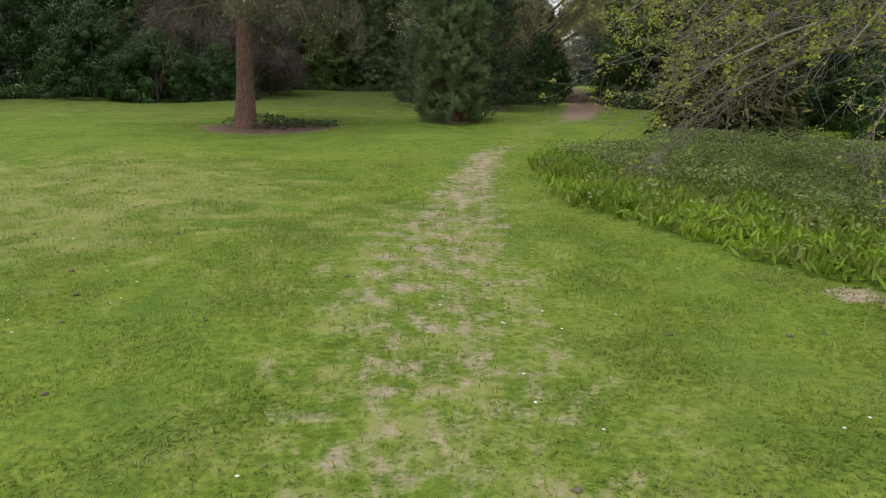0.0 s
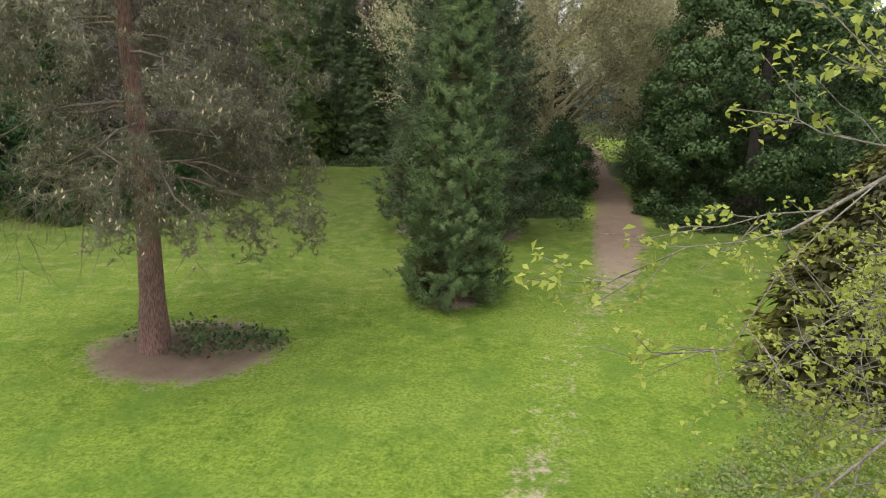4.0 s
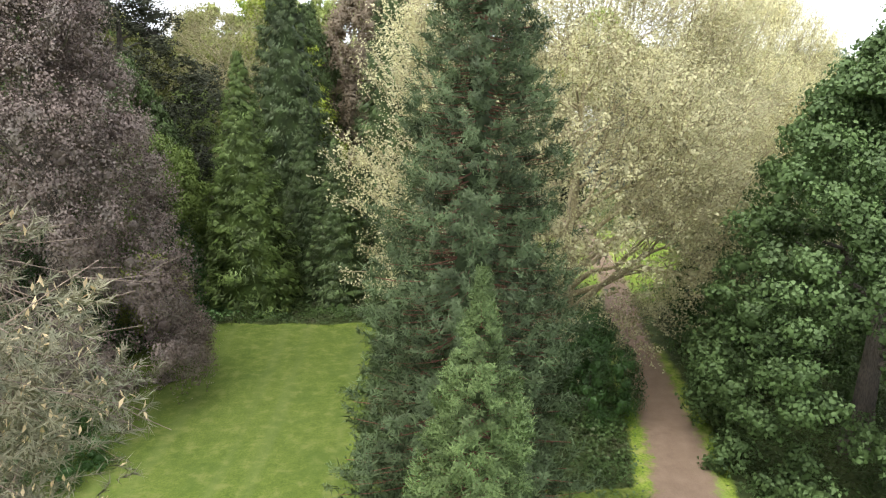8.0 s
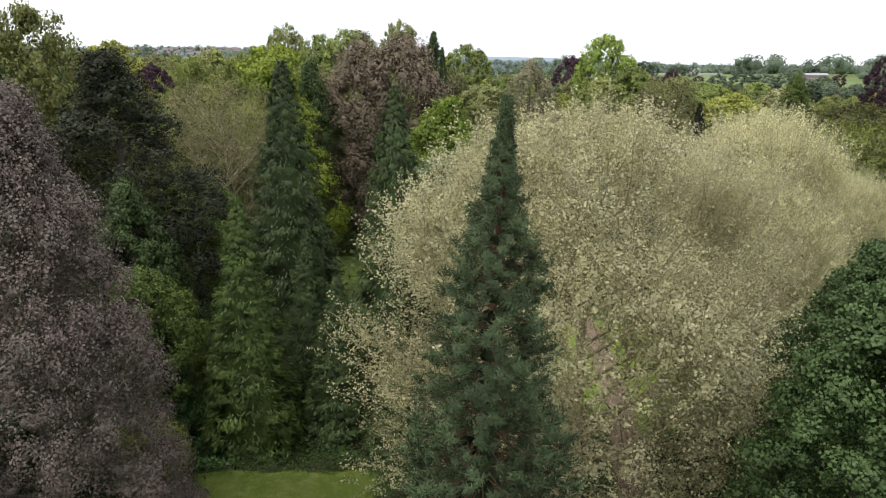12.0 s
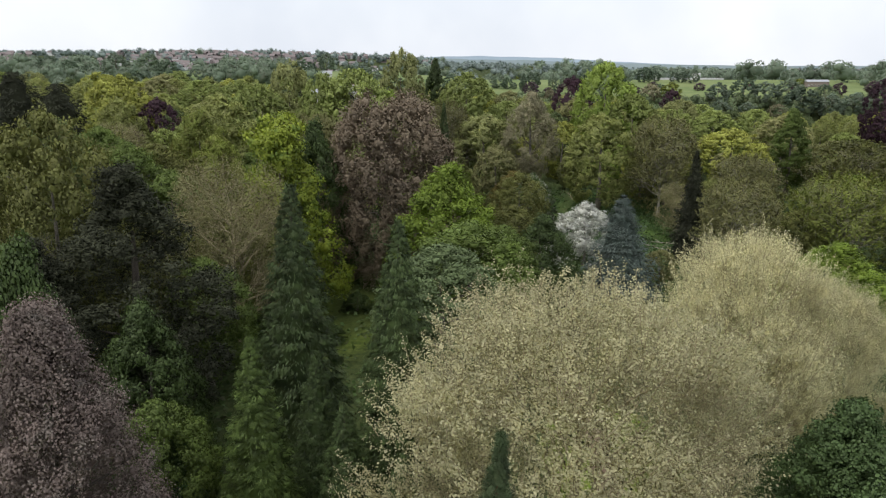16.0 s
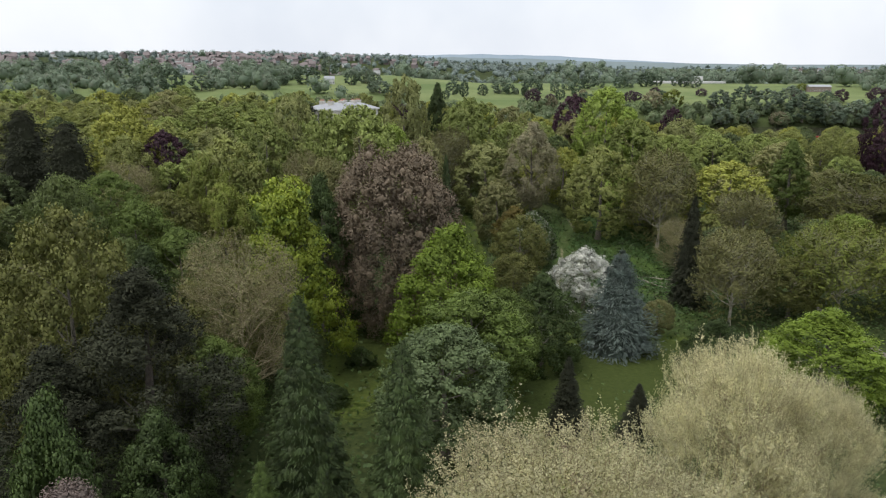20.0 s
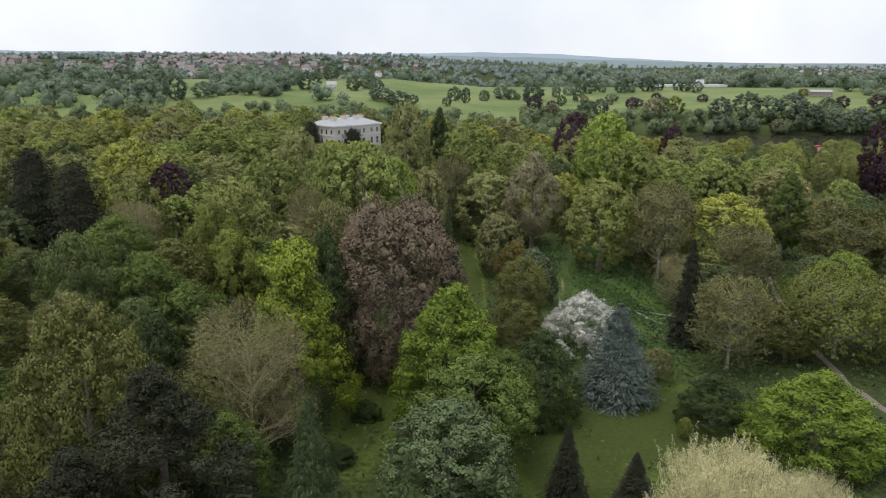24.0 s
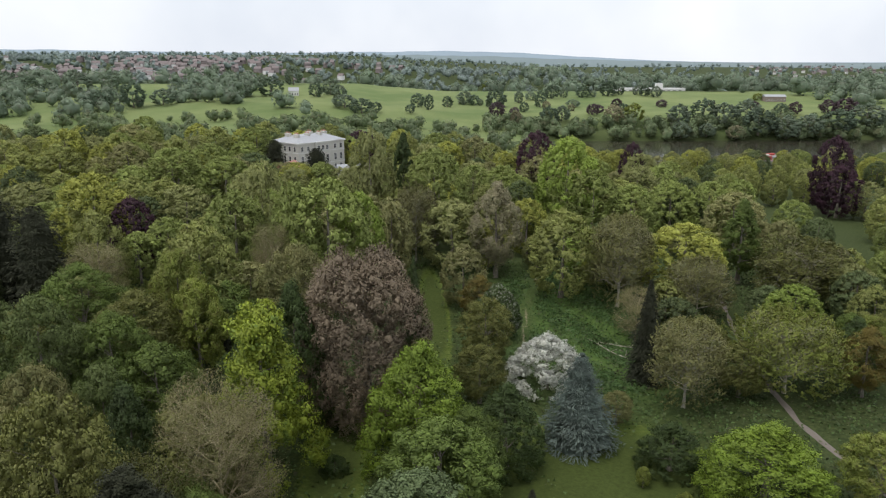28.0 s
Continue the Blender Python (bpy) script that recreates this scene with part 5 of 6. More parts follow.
plant("round_mid", "wood_tree", -36.0, 100.0, 16.0, 4.0, "green tree in the wood")
plant("round_bright", "chestnut_tree", 46.4, 222.0, 30.0, 9.4, "great fresh green chestnut")
plant("round_green", "chestnut_tree", 52.0, 214.0, 22.0, 8.0, "green chestnut in full leaf")
plant("copper", "copper_beech", 49.0, 286.0, 25.5, 7.8, "dark purple copper beech")
plant("copper", "copper_beech", 85.6, 286.0, 21.5, 5.2, "dark purple copper beech")
plant("copper", "copper_beech", 147.0, 258.0, 26.0, 7.2, "very dark purple beech")
plant("copper", "copper_beech", 145.5, 250.0, 17.5, 7.2, "very dark purple beech")
plant("round_mid", "round_oak", 72.2, 238.0, 19.5, 7.6, "round green oak in the wood")
plant("cedar", "dark_cedar", -32.2, 279.0, 15.0, 6.4, "black-green cedar in front of the mansion")
plant("cedar", "dark_cedar", -50.5, 299.0, 13.5, 5.4, "black-green cedar beside the mansion")
plant("copper", "copper_beech", -21.0, 352.0, 15.0, 8.0, "purple beech behind the mansion")
plant("dark_spruce", "small_fir", -37.2, 130.0, 10.4, 1.9, "small dark pointed fir")
plant("dark_spruce", "small_fir", -29.4, 130.0, 9.6, 1.9, "small dark pointed fir")
plant("round_green", "wood_tree", -22.8, 165.0, 26.6, 5.8, "green tree in the wood")
plant("bare", "grey_tree", -27.1, 160.0, 20.4, 4.8, "grey bare tree in the wood")
plant("rust", "wood_tree", -3.9, 185.0, 20.0, 5.4, "slender olive-brown tree in the wood")
plant("sparse_rust", "bare_tree", 2.3, 200.0, 21.5, 6.6, "brown half-bare tree in the wood")
plant("round_mid", "wood_tree", 11.3, 195.0, 18.0, 8.4, "green rounded tree in the wood")
plant("dark_spruce", "young_fir", 12.2, 84.6, 8.4, 2.3, "young dark fir on the lawn")
plant("dark_spruce", "young_fir", 18.9, 84.0, 5.8, 2.2, "young dark fir beside a pale tree")
plant("round_dark", "lawn_shrub", -9.8, 103.5, 2.4, 1.9, "small dark shrub on the clearing", "shrub")
plant("round_dark", "lawn_shrub", -11.8, 92.5, 2.2, 2.0, "small dark shrub on the clearing", "shrub")
plant("round_lime", "sapling", 28.6, 98.0, 2.8, 0.9, "staked young sapling on the lawn", "sapling")
plant("round_lime", "sapling", 31.0, 91.0, 3.4, 1.1, "pale young sapling on the lawn", "sapling")

# ---- woods: fill between the trees above, then out to the river and the park ----
TAKEN = [(o.location.x, o.location.y, o.scale.x * 4.0) for o in scene.objects if o.type == "EMPTY"]


def blocked(x, y, r):
    if any((x - a) ** 2 + (y - b) ** 2 < (0.62 * (r + c)) ** 2 for a, b, c in TAKEN):
        return True
    if np.hypot((x + 31) / 19, (y - 309) / 25) < 1:
        return True
    if float(lawn_area(x, y)) > 0.2 or np.hypot((x - 33) / 17, (y - 158) / 32) < 1 or np.hypot((x - 35) / 14, (y - 116) / 22) < 1:
        return True
    return float(away(np.array(x), np.array(y), LANE)) < 5.5 or float(away(np.array(x), np.array(y), TRACK)) < 7


wood_sorts = ["round_green", "round_mid", "round_olive", "round_lime", "round_mid", "rust", "round_olive", "sparse", "round_dark", "round_bright", "sparse_rust", "rust"]
wood_names = {"copper": "dark purple beech in the wood", "rust": "brown-olive tree in the wood", "sparse": "half-leafed tree in the wood", "sparse_rust": "half-leafed brown tree in the wood", "round_lime": "yellow-green tree in the wood"}


SPECIES = {"green": "woodland_lime_tree", "mid": "woodland_ash", "lime": "woodland_maple", "rust": "woodland_birch", "dark": "woodland_holly", "copper": "woodland_beech", "bright": "woodland_chestnut"}


def fill(count, x0, x1, y0, y1, h0, h1, cone, kinds=None):
    made = 0
    for _ in range(count * 12):
        x, y = RNG.uniform(x0, x1), RNG.uniform(y0, y1)
        h = RNG.uniform(h0, h1)
        r = h * RNG.uniform(0.36, 0.5)
        if 190 < y < 318 and -0.205 < x / (y - 22) < -0.06:
            h = min(h, 49.7 - 36.5 * (y - 22) / 287 - 2.0 - gz(x, y))
            r = min(r, h * 0.5)
            if h < 3.5:
                continue
        if abs(x) > cone * (y - 15) + 12 or blocked(x, y, r):
            continue
        kinds = kinds or wood_sorts
        key = kinds[int(RNG.integers(0, len(kinds) - (RNG.random() > 0.25)))]
        plant(key, SPECIES.get(key.split("_")[-1], "woodland_oak"), x, y, h, r, wood_names.get(key, "green tree in the wood"), "tree", "woodland trees")
        TAKEN.append((x, y, r))
        made += 1
        if made >= count:
            break


fill(40, -95, -22, 60, 200, 10, 16, 0.68, ["round_green", "round_mid", "round_dark", "round_green", "round_olive", "rust"])
fill(34, 30, 110, 122, 210, 7, 12, 0.68)

# Distant trees are lighter to draw: fewer, larger boughs.
for far_key, far_tint in (("far_green", "far"), ("far_dark", "park_dark"), ("far_copper", "park_copper"), ("far_buff", "buff"), ("far_lime", "lime")):
    bl(far_key, "round", far_tint, 14, 7, 70, 6500, 0.55, z0=0.06, lobe=0.24, wide=0.8, core=0.5, even=1.0)
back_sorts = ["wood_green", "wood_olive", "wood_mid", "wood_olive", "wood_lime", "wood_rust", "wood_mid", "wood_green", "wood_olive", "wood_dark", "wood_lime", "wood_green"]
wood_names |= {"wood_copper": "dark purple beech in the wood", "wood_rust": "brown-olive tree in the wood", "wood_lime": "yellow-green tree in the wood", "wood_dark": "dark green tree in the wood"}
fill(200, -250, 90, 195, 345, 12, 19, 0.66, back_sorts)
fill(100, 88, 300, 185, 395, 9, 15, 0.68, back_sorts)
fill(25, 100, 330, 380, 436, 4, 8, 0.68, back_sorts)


def park(key, x, y, h, r, label):
    plant(key, "park_tree", x, y, h, r, label, "tree", "parkland trees")


# ---- low growth ----
def scatter(n, x0, x1, y0, y1, test):
    x, y = RNG.uniform(x0, x1, n), RNG.uniform(y0, y1, n)
    k = RNG.random(n) < test(x, y)
    return x[k], y[k]


def clumps(name, x, y, height, leaf, tint, label, per=7, wide=0.7):
    h = height * (0.55 + 0.45 * np.sin(x * 1.3 + 2 * np.sin(y * 0.7)) * np.sin(y * 1.1 + x * 0.3)) + height * 0.25
    base = np.repeat(np.stack([x, y, terrain(x, y)], -1), per, 0)
    p = base + np.stack([RNG.normal(size=len(base)) * leaf * 1.6, RNG.normal(size=len(base)) * leaf * 1.6, np.repeat(h, per) * RNG.random(len(base)) ** 0.6], -1)
    ln = leaf * RNG.uniform(0.6, 1.4, len(p))
    v, f = cards(p, RNG.normal(size=p.shape) * 0.55 + [0, 0, 1], ln, ln * wide)
    return tagged(new(name, mesh_from(name, v, f, LEAF[tint])), label, "undergrowth", kind="stuff")


def bed_edge(y):
    return np.interp(y, [4.5, 5.5, 7, 8.9, 11, 12.2, 15.5, 17.5, 19, 21], [9.0, 6.6, 4.6, 3.3, 2.05, 1.85, 1.8, 2.3, 3.6, 6.0])


x, y = scatter(21000, 1.6, 16, 3.6, 23, lambda x, y: ss(1.08, 0.9, np.hypot((x - 8.5) / 7.2, (y - 13) / 9.2)) * ss(-0.15, 0.3, x - bed_edge(y)) * (0.06 + 0.94 * ss(1.0, 3.4, x - bed_edge(y) + (y - 12) * 0.25)))
clumps("bramble_bed", x, y, 0.45, 0.065, "bramble", "bramble and nettle patch beside the path", 7)
x, y = scatter(15000, 1.6, 12, 4.6, 17, lambda x, y: ss(-0.1, 0.3, x - bed_edge(y)) * (1 - ss(2.2, 4.6, x - bed_edge(y) + (y - 12) * 0.2)))
root = np.repeat(np.stack([x, y, terrain(x, y)], -1), 3, 0) + RNG.normal(size=(3 * len(x), 3)) * [0.05, 0.05, 0]
tall = RNG.uniform(0.14, 0.30, len(root))
rise = unit(RNG.normal(size=root.shape) * 0.5 + [0, 0, 1])
v, f = cards(root + rise * tall[:, None] * 0.6, RNG.normal(size=root.shape) + [0, 0, 0.5], tall, 0.05, rise)
tagged(new("strap_leaves", mesh_from("strap_leaves", v, f, LEAF["strap"])), "bright green strap-like bluebell leaves at the bed's edge", "leaves", kind="stuff")

x, y = scatter(13000, -30, -10, 30, 58, lambda x, y: (1 - lawn_area(x, y)) * ss(-34, -28, x))
clumps("nettle_bank", x, y, 0.75, 0.16, "nettle", "bank of nettles and cow parsley at the wood's edge", 5)
x, y = scatter(16000, -14, 6.5, 38.5, 60, lambda x, y: (1 - lawn_area(x, y)) * ss(1.3, 2.2, away(x, y, TRACK)))
clumps("ivy_floor", x, y, 0.5, 0.12, "under", "ivy and low green plants under the trees", 5)
x, y = scatter(9000, 5, 24, 35.5, 60, lambda x, y: ss(1.3, 2.0, away(x, y, TRACK)) * ss(-0.2, 0.4, y - 36.6 - 0.1 * (10 - x)))
clumps("ivy_floor_right", x, y, 0.5, 0.12, "under", "low ivy under the sycamore", 5)
x, y = scatter(30000, -100, 120, 56, 200, lambda x, y: (1 - lawn_area(x, y)) * (1 - verge(x, y)) * (np.abs(x) < 0.7 * (y - 15) + 10) * ss(1.5, 3, away(x, y, LANE)) * ss(1.2, 2.2, away(x, y, FOOTWAY)) * ss(1.5, 2.2, away(x, y, TRACK)))
clumps("undergrowth", x, y, 1.3, 0.5, "under", "brambles and low scrub beneath the trees", 3)
x, y = scatter(420, -8.6, -3.6, 22.9, 26.1, lambda x, y: ss(1.1, 0.8, np.hypot((x + 5.6) / 2.0, (y - 24.9) / 0.9)) * ss(0.35, 0.7, np.hypot(x + 6.85, y - 24.55)))
clumps("ivy_clump", x, y, 0.42, 0.11, "under", "low ivy growing round the pine's foot", 9)

sort("rhodo", (6, 4), lambda: make_broadleaf("rhododendron", "dome", "rhodo", "dark", 6, 4, 70, 22000, 0.17, 0.0, 0.27, 0.1, 0.05, 0.45, core=0.36))
for bx, by, bh, br in ((-20.5, 45.0, 8.5, 4.4), (-25.5, 43.0, 9.0, 4.6), (-30.5, 41.5, 9.0, 4.6), (-17.6, 50.0, 6.0, 3.6), (-36.0, 40.0, 9.0, 5.0), (-13.8, 56.4, 5.0, 2.6), (13.0, 27.5, 5.0, 3.0), (17.5, 30.5, 7.0, 4.0), (5.8, 44.5, 4.0, 2.0), (14.5, 52.0, 6.0, 3.5), (17, 36.5, 3.5, 2.6), (21.5, 26.0, 7.5, 4.0), (16.5, 22.5, 6.0, 3.4), (-15.6, 39.4, 3.8, 2.8), (-12.6, 40.4, 3.0, 2.0), (-19.4, 40.2, 5.0, 3.2)):
    plant("rhodo", "rhododendron", bx, by, bh, br, "large dark glossy evergreen shrub", "shrub", "evergreen shrubs")

# Short blades over the near lawn.
x, y = scatter(260000, -9, 8, 2.2, 17, lambda x, y: np.clip(1.25 - y / 18, 0.1, 1) * (0.35 + 0.65 * ss(0.6, 1.6, away(x, y, TRACK))) * (np.abs(x) < 0.7 * y + 1.0) * (1 - ss(-0.2, 0.1, x - bed_edge(y))))
root = np.stack([x, y, terrain(x, y) - 0.005], -1)
grass = leaf_material("grass_blade", (0.14, 0.215, 0.022), (0.38, 0.475, 0.08), odd=(0.40, 0.41, 0.15), through_light=0.5, patch=0.5)
way = unit(RNG.normal(size=root.shape) * [0.9, 0.9, 0.25] + [0, 0, 0.55])
side = unit(np.cross(way, [0.0, 0.0, 1.0])) * RNG.uniform(0.005, 0.009, (len(root), 1))
v = np.stack([root - side, root + side, root + way * RNG.uniform(0.03, 0.08, (len(root), 1))], 1).reshape(-1, 3)
v, f, soft = orient(v, np.arange(len(v)).reshape(-1, 3), unit(RNG.normal(size=root.shape) * 0.25 + [0, 0, 1]))
tagged(new("grass_blades", mesh_from("grass_blades", v, f, grass, normals=soft)), "short uneven lawn grass", "grass", kind="stuff")

# Daisies in the lawn.
x, y = scatter(240, -6, 5, 2.4, 15, lambda x, y: (np.abs(x) < 0.66 * y + 0.5) * (0.25 + 0.5 * ss(0.2, 0.8, np.sin(x * 1.9) * np.sin(y * 1.3))))
at = np.stack([x, y, terrain(x, y) + 0.05], -1)
petal = RNG.uniform(0, 6.28, (len(x), 1)) + np.arange(5) * 1.257
spot = (at[:, None] + np.stack([np.cos(petal), np.sin(petal), 0.2 + 0 * petal], -1) * 0.008).reshape(-1, 3)
way = np.stack([np.cos(petal), np.sin(petal), 0.15 + 0 * petal], -1).reshape(-1, 3)
v, f = cards(spot, np.tile([0, 0, 1.0], (len(spot), 1)), 0.016, 0.009, way)
daisy = plain_material("daisy_petals", (0.78, 0.77, 0.72), (0.86, 0.85, 0.82), 20, 0.6)
tagged(new("daisies", mesh_from("daisies", v, f, daisy)), "small white daisies dotted in the lawn", "flowers", kind="stuff")

# ---- park, town and buildings beyond the wood ----
LABELS = {"far_green": "hazy green tree standing in parkland", "far_dark": "dark green tree standing in parkland", "far_copper": "dark purple beech standing in parkland", "far_buff": "pale brown young-leafed tree in parkland", "far_lime": "yellow-green tree standing in parkland"}
park("far_dark", 38, 669, 10, 4.9, LABELS["far_dark"])
park("far_green", 56, 698, 12, 8.0, LABELS["far_green"])
park("far_dark", 64, 690, 10, 5.1, LABELS["far_dark"])
park("far_green", 70, 689, 6, 2.8, LABELS["far_green"])
park("far_dark", 83, 675, 16, 9.4, LABELS["far_dark"])
park("far_copper", 75, 606, 11, 6.9, LABELS["far_copper"])
park("far_green", 76, 676, 9, 3.3, LABELS["far_green"])
park("far_green", 108, 705, 12, 4.6, LABELS["far_green"])
park("far_dark", 101, 630, 9, 4.1, LABELS["far_dark"])
park("far_green", 123, 727, 9, 5.4, LABELS["far_green"])
park("far_dark", 123, 675, 15, 5.6, LABELS["far_dark"])
park("far_dark", 147, 740, 14, 7.4, LABELS["far_dark"])
park("far_green", 161, 750, 10, 4.4, LABELS["far_green"])
park("far_dark", 181, 750, 12, 7.6, LABELS["far_dark"])
park("far_green", 192, 754, 7, 4.4, LABELS["far_green"])
park("far_green", 153, 674, 7, 6.2, LABELS["far_green"])
park("far_buff", 144, 640, 6, 3.2, LABELS["far_buff"])
park("far_buff", 126, 661, 7, 3.8, LABELS["far_buff"])
park("far_copper", 89, 605, 7, 4.5, LABELS["far_copper"])
park("far_buff", 85, 572, 12, 4.7, LABELS["far_buff"])
park("far_buff", 102, 573, 7, 4.7, LABELS["far_buff"])
park("far_dark", 112, 578, 14, 7.6, LABELS["far_dark"])
park("far_green", 124, 586, 12, 6.8, LABELS["far_green"])
park("far_copper", 155, 609, 9, 5.6, LABELS["far_copper"])
park("far_copper", 163, 622, 7, 4.7, LABELS["far_copper"])
park("far_copper", 193, 672, 8, 5.1, LABELS["far_copper"])
park("far_dark", 181, 612, 9, 4.7, LABELS["far_dark"])
park("far_buff", 164, 581, 14, 7.8, LABELS["far_buff"])
park("far_lime", 180, 581, 15, 8.4, LABELS["far_lime"])
park("far_copper", 235, 672, 7, 5.2, LABELS["far_copper"])
park("far_dark", 211, 764, 15, 9.1, LABELS["far_dark"])
park("far_dark", 225, 775, 11, 5.9, LABELS["far_dark"])
park("far_green", 245, 775, 10, 5.3, LABELS["far_green"])
park("far_dark", 249, 762, 10, 5.9, LABELS["far_dark"])
park("far_green", 257, 752, 11, 5.8, LABELS["far_green"])
park("far_copper", 309, 646, 8, 4.7, LABELS["far_copper"])
park("far_copper", 285, 684, 5, 4.8, LABELS["far_copper"])
park("far_copper", 326, 609, 10, 5.6, LABELS["far_copper"])
park("far_copper", 358, 615, 11, 7.0, LABELS["far_copper"])
park("far_copper", 370, 609, 13, 9.9, LABELS["far_copper"])
park("far_dark", 314, 609, 9, 5.6, LABELS["far_dark"])
park("far_lime", 350, 723, 7, 5.3, LABELS["far_lime"])
park("far_green", 214, 574, 17, 9.0, LABELS["far_green"])
park("far_dark", 238, 584, 18, 10.3, LABELS["far_dark"])
park("far_green", 251, 576, 17, 10.2, LABELS["far_green"])
park("far_green", 273, 584, 17, 10.5, LABELS["far_green"])
park("far_dark", 272, 561, 20, 13.2, LABELS["far_dark"])
park("far_green", 292, 556, 17, 10.2, LABELS["far_green"])
park("far_green", 312, 560, 16, 11.5, LABELS["far_green"])
park("far_dark", 337, 564, 18, 12.9, LABELS["far_dark"])
park("far_green", 365, 572, 18, 14.4, LABELS["far_green"])
park("far_green", 210, 557, 12, 7.7, LABELS["far_green"])
park("far_green", 231, 559, 10, 6.9, LABELS["far_green"])
park("far_buff", 252, 555, 10, 7.0, LABELS["far_buff"])
park("far_dark", -235, 589, 15, 7.2, LABELS["far_dark"])
park("far_dark", -212, 598, 20, 9.3, LABELS["far_dark"])
park("far_green", -294, 692, 22, 12.3, LABELS["far_green"])
park("far_green", -268, 702, 23, 10.4, LABELS["far_green"])
park("far_dark", -313, 679, 13, 11.0, LABELS["far_dark"])
park("far_green", -291, 654, 9, 4.7, LABELS["far_green"])
park("far_dark", -351, 717, 15, 10.4, LABELS["far_dark"])
park("far_dark", -381, 741, 18, 10.9, LABELS["far_dark"])
park("far_green", -193, 610, 12, 9.4, LABELS["far_green"])
park("far_dark", -165, 639, 8, 4.8, LABELS["far_dark"])
park("far_dark", -201, 682, 14, 9.3, LABELS["far_dark"])
park("far_green", -188, 682, 14, 8.1, LABELS["far_green"])
park("far_green", -145, 680, 13, 9.1, LABELS["far_green"])
park("far_dark", -122, 689, 17, 11.4, LABELS["far_dark"])
park("far_green", -118, 800, 19, 9.2, LABELS["far_green"])
park("far_dark", -80, 679, 13, 6.7, LABELS["far_dark"])
park("far_green", -48, 599, 10, 9.7, LABELS["far_green"])
park("far_dark", -34, 587, 11, 9.5, LABELS["far_dark"])
park("far_dark", -23, 594, 8, 4.8, LABELS["far_dark"])
park("far_green", -69, 699, 14, 8.0, LABELS["far_green"])
park("far_green", -58, 665, 12, 6.5, LABELS["far_green"])
park("far_dark", 11, 645, 12, 6.3, LABELS["far_dark"])
park("far_dark", 20, 626, 13, 4.1, LABELS["far_dark"])
park("far_dark", 4, 598, 7, 3.9, LABELS["far_dark"])
park("far_lime", 113, 1025, 13, 5.9, LABELS["far_lime"])
park("far_lime", 138, 1118, 14, 7.4, LABELS["far_lime"])
park("far_green", 160, 1079, 10, 8.1, LABELS["far_green"])
park("far_green", 110, 1117, 11, 5.5, LABELS["far_green"])

def far_wood(name, n, x0, x1, y0, y1, size, tint, label, test=None, per=90, card=0.3):
    """Woods too far off to count: lumpy crowns with ragged leafy outlines, in one sheet."""
    x, y = RNG.uniform(x0, x1, n), RNG.uniform(y0, y1, n)
    if test is not None:
        k = RNG.random(n) < test(x, y)
        x, y = x[k], y[k]
    s = size * RNG.uniform(0.55, 1.3, len(x))
    c = np.stack([x, y, terrain(x, y) + s * RNG.uniform(0.5, 1.0, len(x))], -1)
    top = c + np.stack([RNG.normal(size=len(x)) * s * 0.45, RNG.normal(size=len(x)) * s * 0.45, s * 0.55], -1)
    c, s = np.concatenate([c, top]), np.concatenate([s, s * 0.62])
    d = unit(RNG.normal(size=(len(c), per, 3)) + [0, -0.25, 0.5])
    p = (c[:, None] + d * s[:, None, None] * RNG.uniform(0.85, 1.1, (len(c), per, 1))).reshape(-1, 3)
    ln = np.repeat(s * card, per) * RNG.uniform(0.5, 1.2, len(p))
    d = d.reshape(-1, 3)
    heart = lumps(c, s * 0.68, 1, 1.0)
    soft = np.concatenate([np.repeat(unit(d + RNG.normal(size=p.shape) * 0.2), 4, 0), unit(heart[0] - np.repeat(c, len(LUMP[1][0]), 0))])
    v, f = joined(cards(p, d + RNG.normal(size=p.shape) * 0.4, ln, ln * 0.8), heart)
    return tagged(new(name, mesh_from(name, v, f, LEAF[tint], normals=soft)), label, "woodland", kind="stuff")


far_wood("bank_wood", 760, -330, 88, 352, 560, 4.2, "river", "green scrub and low trees on the river meadow", lambda x, y: (np.abs(x) < 0.68 * y) * ss(0.42, 0.72, np.sin(x * 0.045 + 2) * np.sin(y * 0.05 + x * 0.013) * 0.5 + 0.5 + 0.22 * ss(420, 352, y) + 0.2 * ss(-120, 40, x)), 64)
far_wood("river_wood", 170, 60, 420, 552, 580, 4.5, "river", "trees lining the far river bank", None, 80, 0.34)
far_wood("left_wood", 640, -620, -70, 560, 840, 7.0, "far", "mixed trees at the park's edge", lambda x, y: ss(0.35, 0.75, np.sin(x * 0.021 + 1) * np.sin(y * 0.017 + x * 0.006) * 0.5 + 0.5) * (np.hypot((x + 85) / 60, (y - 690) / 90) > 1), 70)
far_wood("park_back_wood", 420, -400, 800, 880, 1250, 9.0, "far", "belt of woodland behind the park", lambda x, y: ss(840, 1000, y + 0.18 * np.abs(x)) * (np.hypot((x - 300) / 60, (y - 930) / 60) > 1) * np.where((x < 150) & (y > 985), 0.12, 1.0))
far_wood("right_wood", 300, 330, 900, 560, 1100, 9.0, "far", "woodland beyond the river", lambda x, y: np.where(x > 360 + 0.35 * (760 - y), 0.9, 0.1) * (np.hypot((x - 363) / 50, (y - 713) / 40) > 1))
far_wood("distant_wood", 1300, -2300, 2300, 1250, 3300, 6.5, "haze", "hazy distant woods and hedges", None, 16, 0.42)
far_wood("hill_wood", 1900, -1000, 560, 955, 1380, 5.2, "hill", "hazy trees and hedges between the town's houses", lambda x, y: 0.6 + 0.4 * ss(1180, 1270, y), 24)

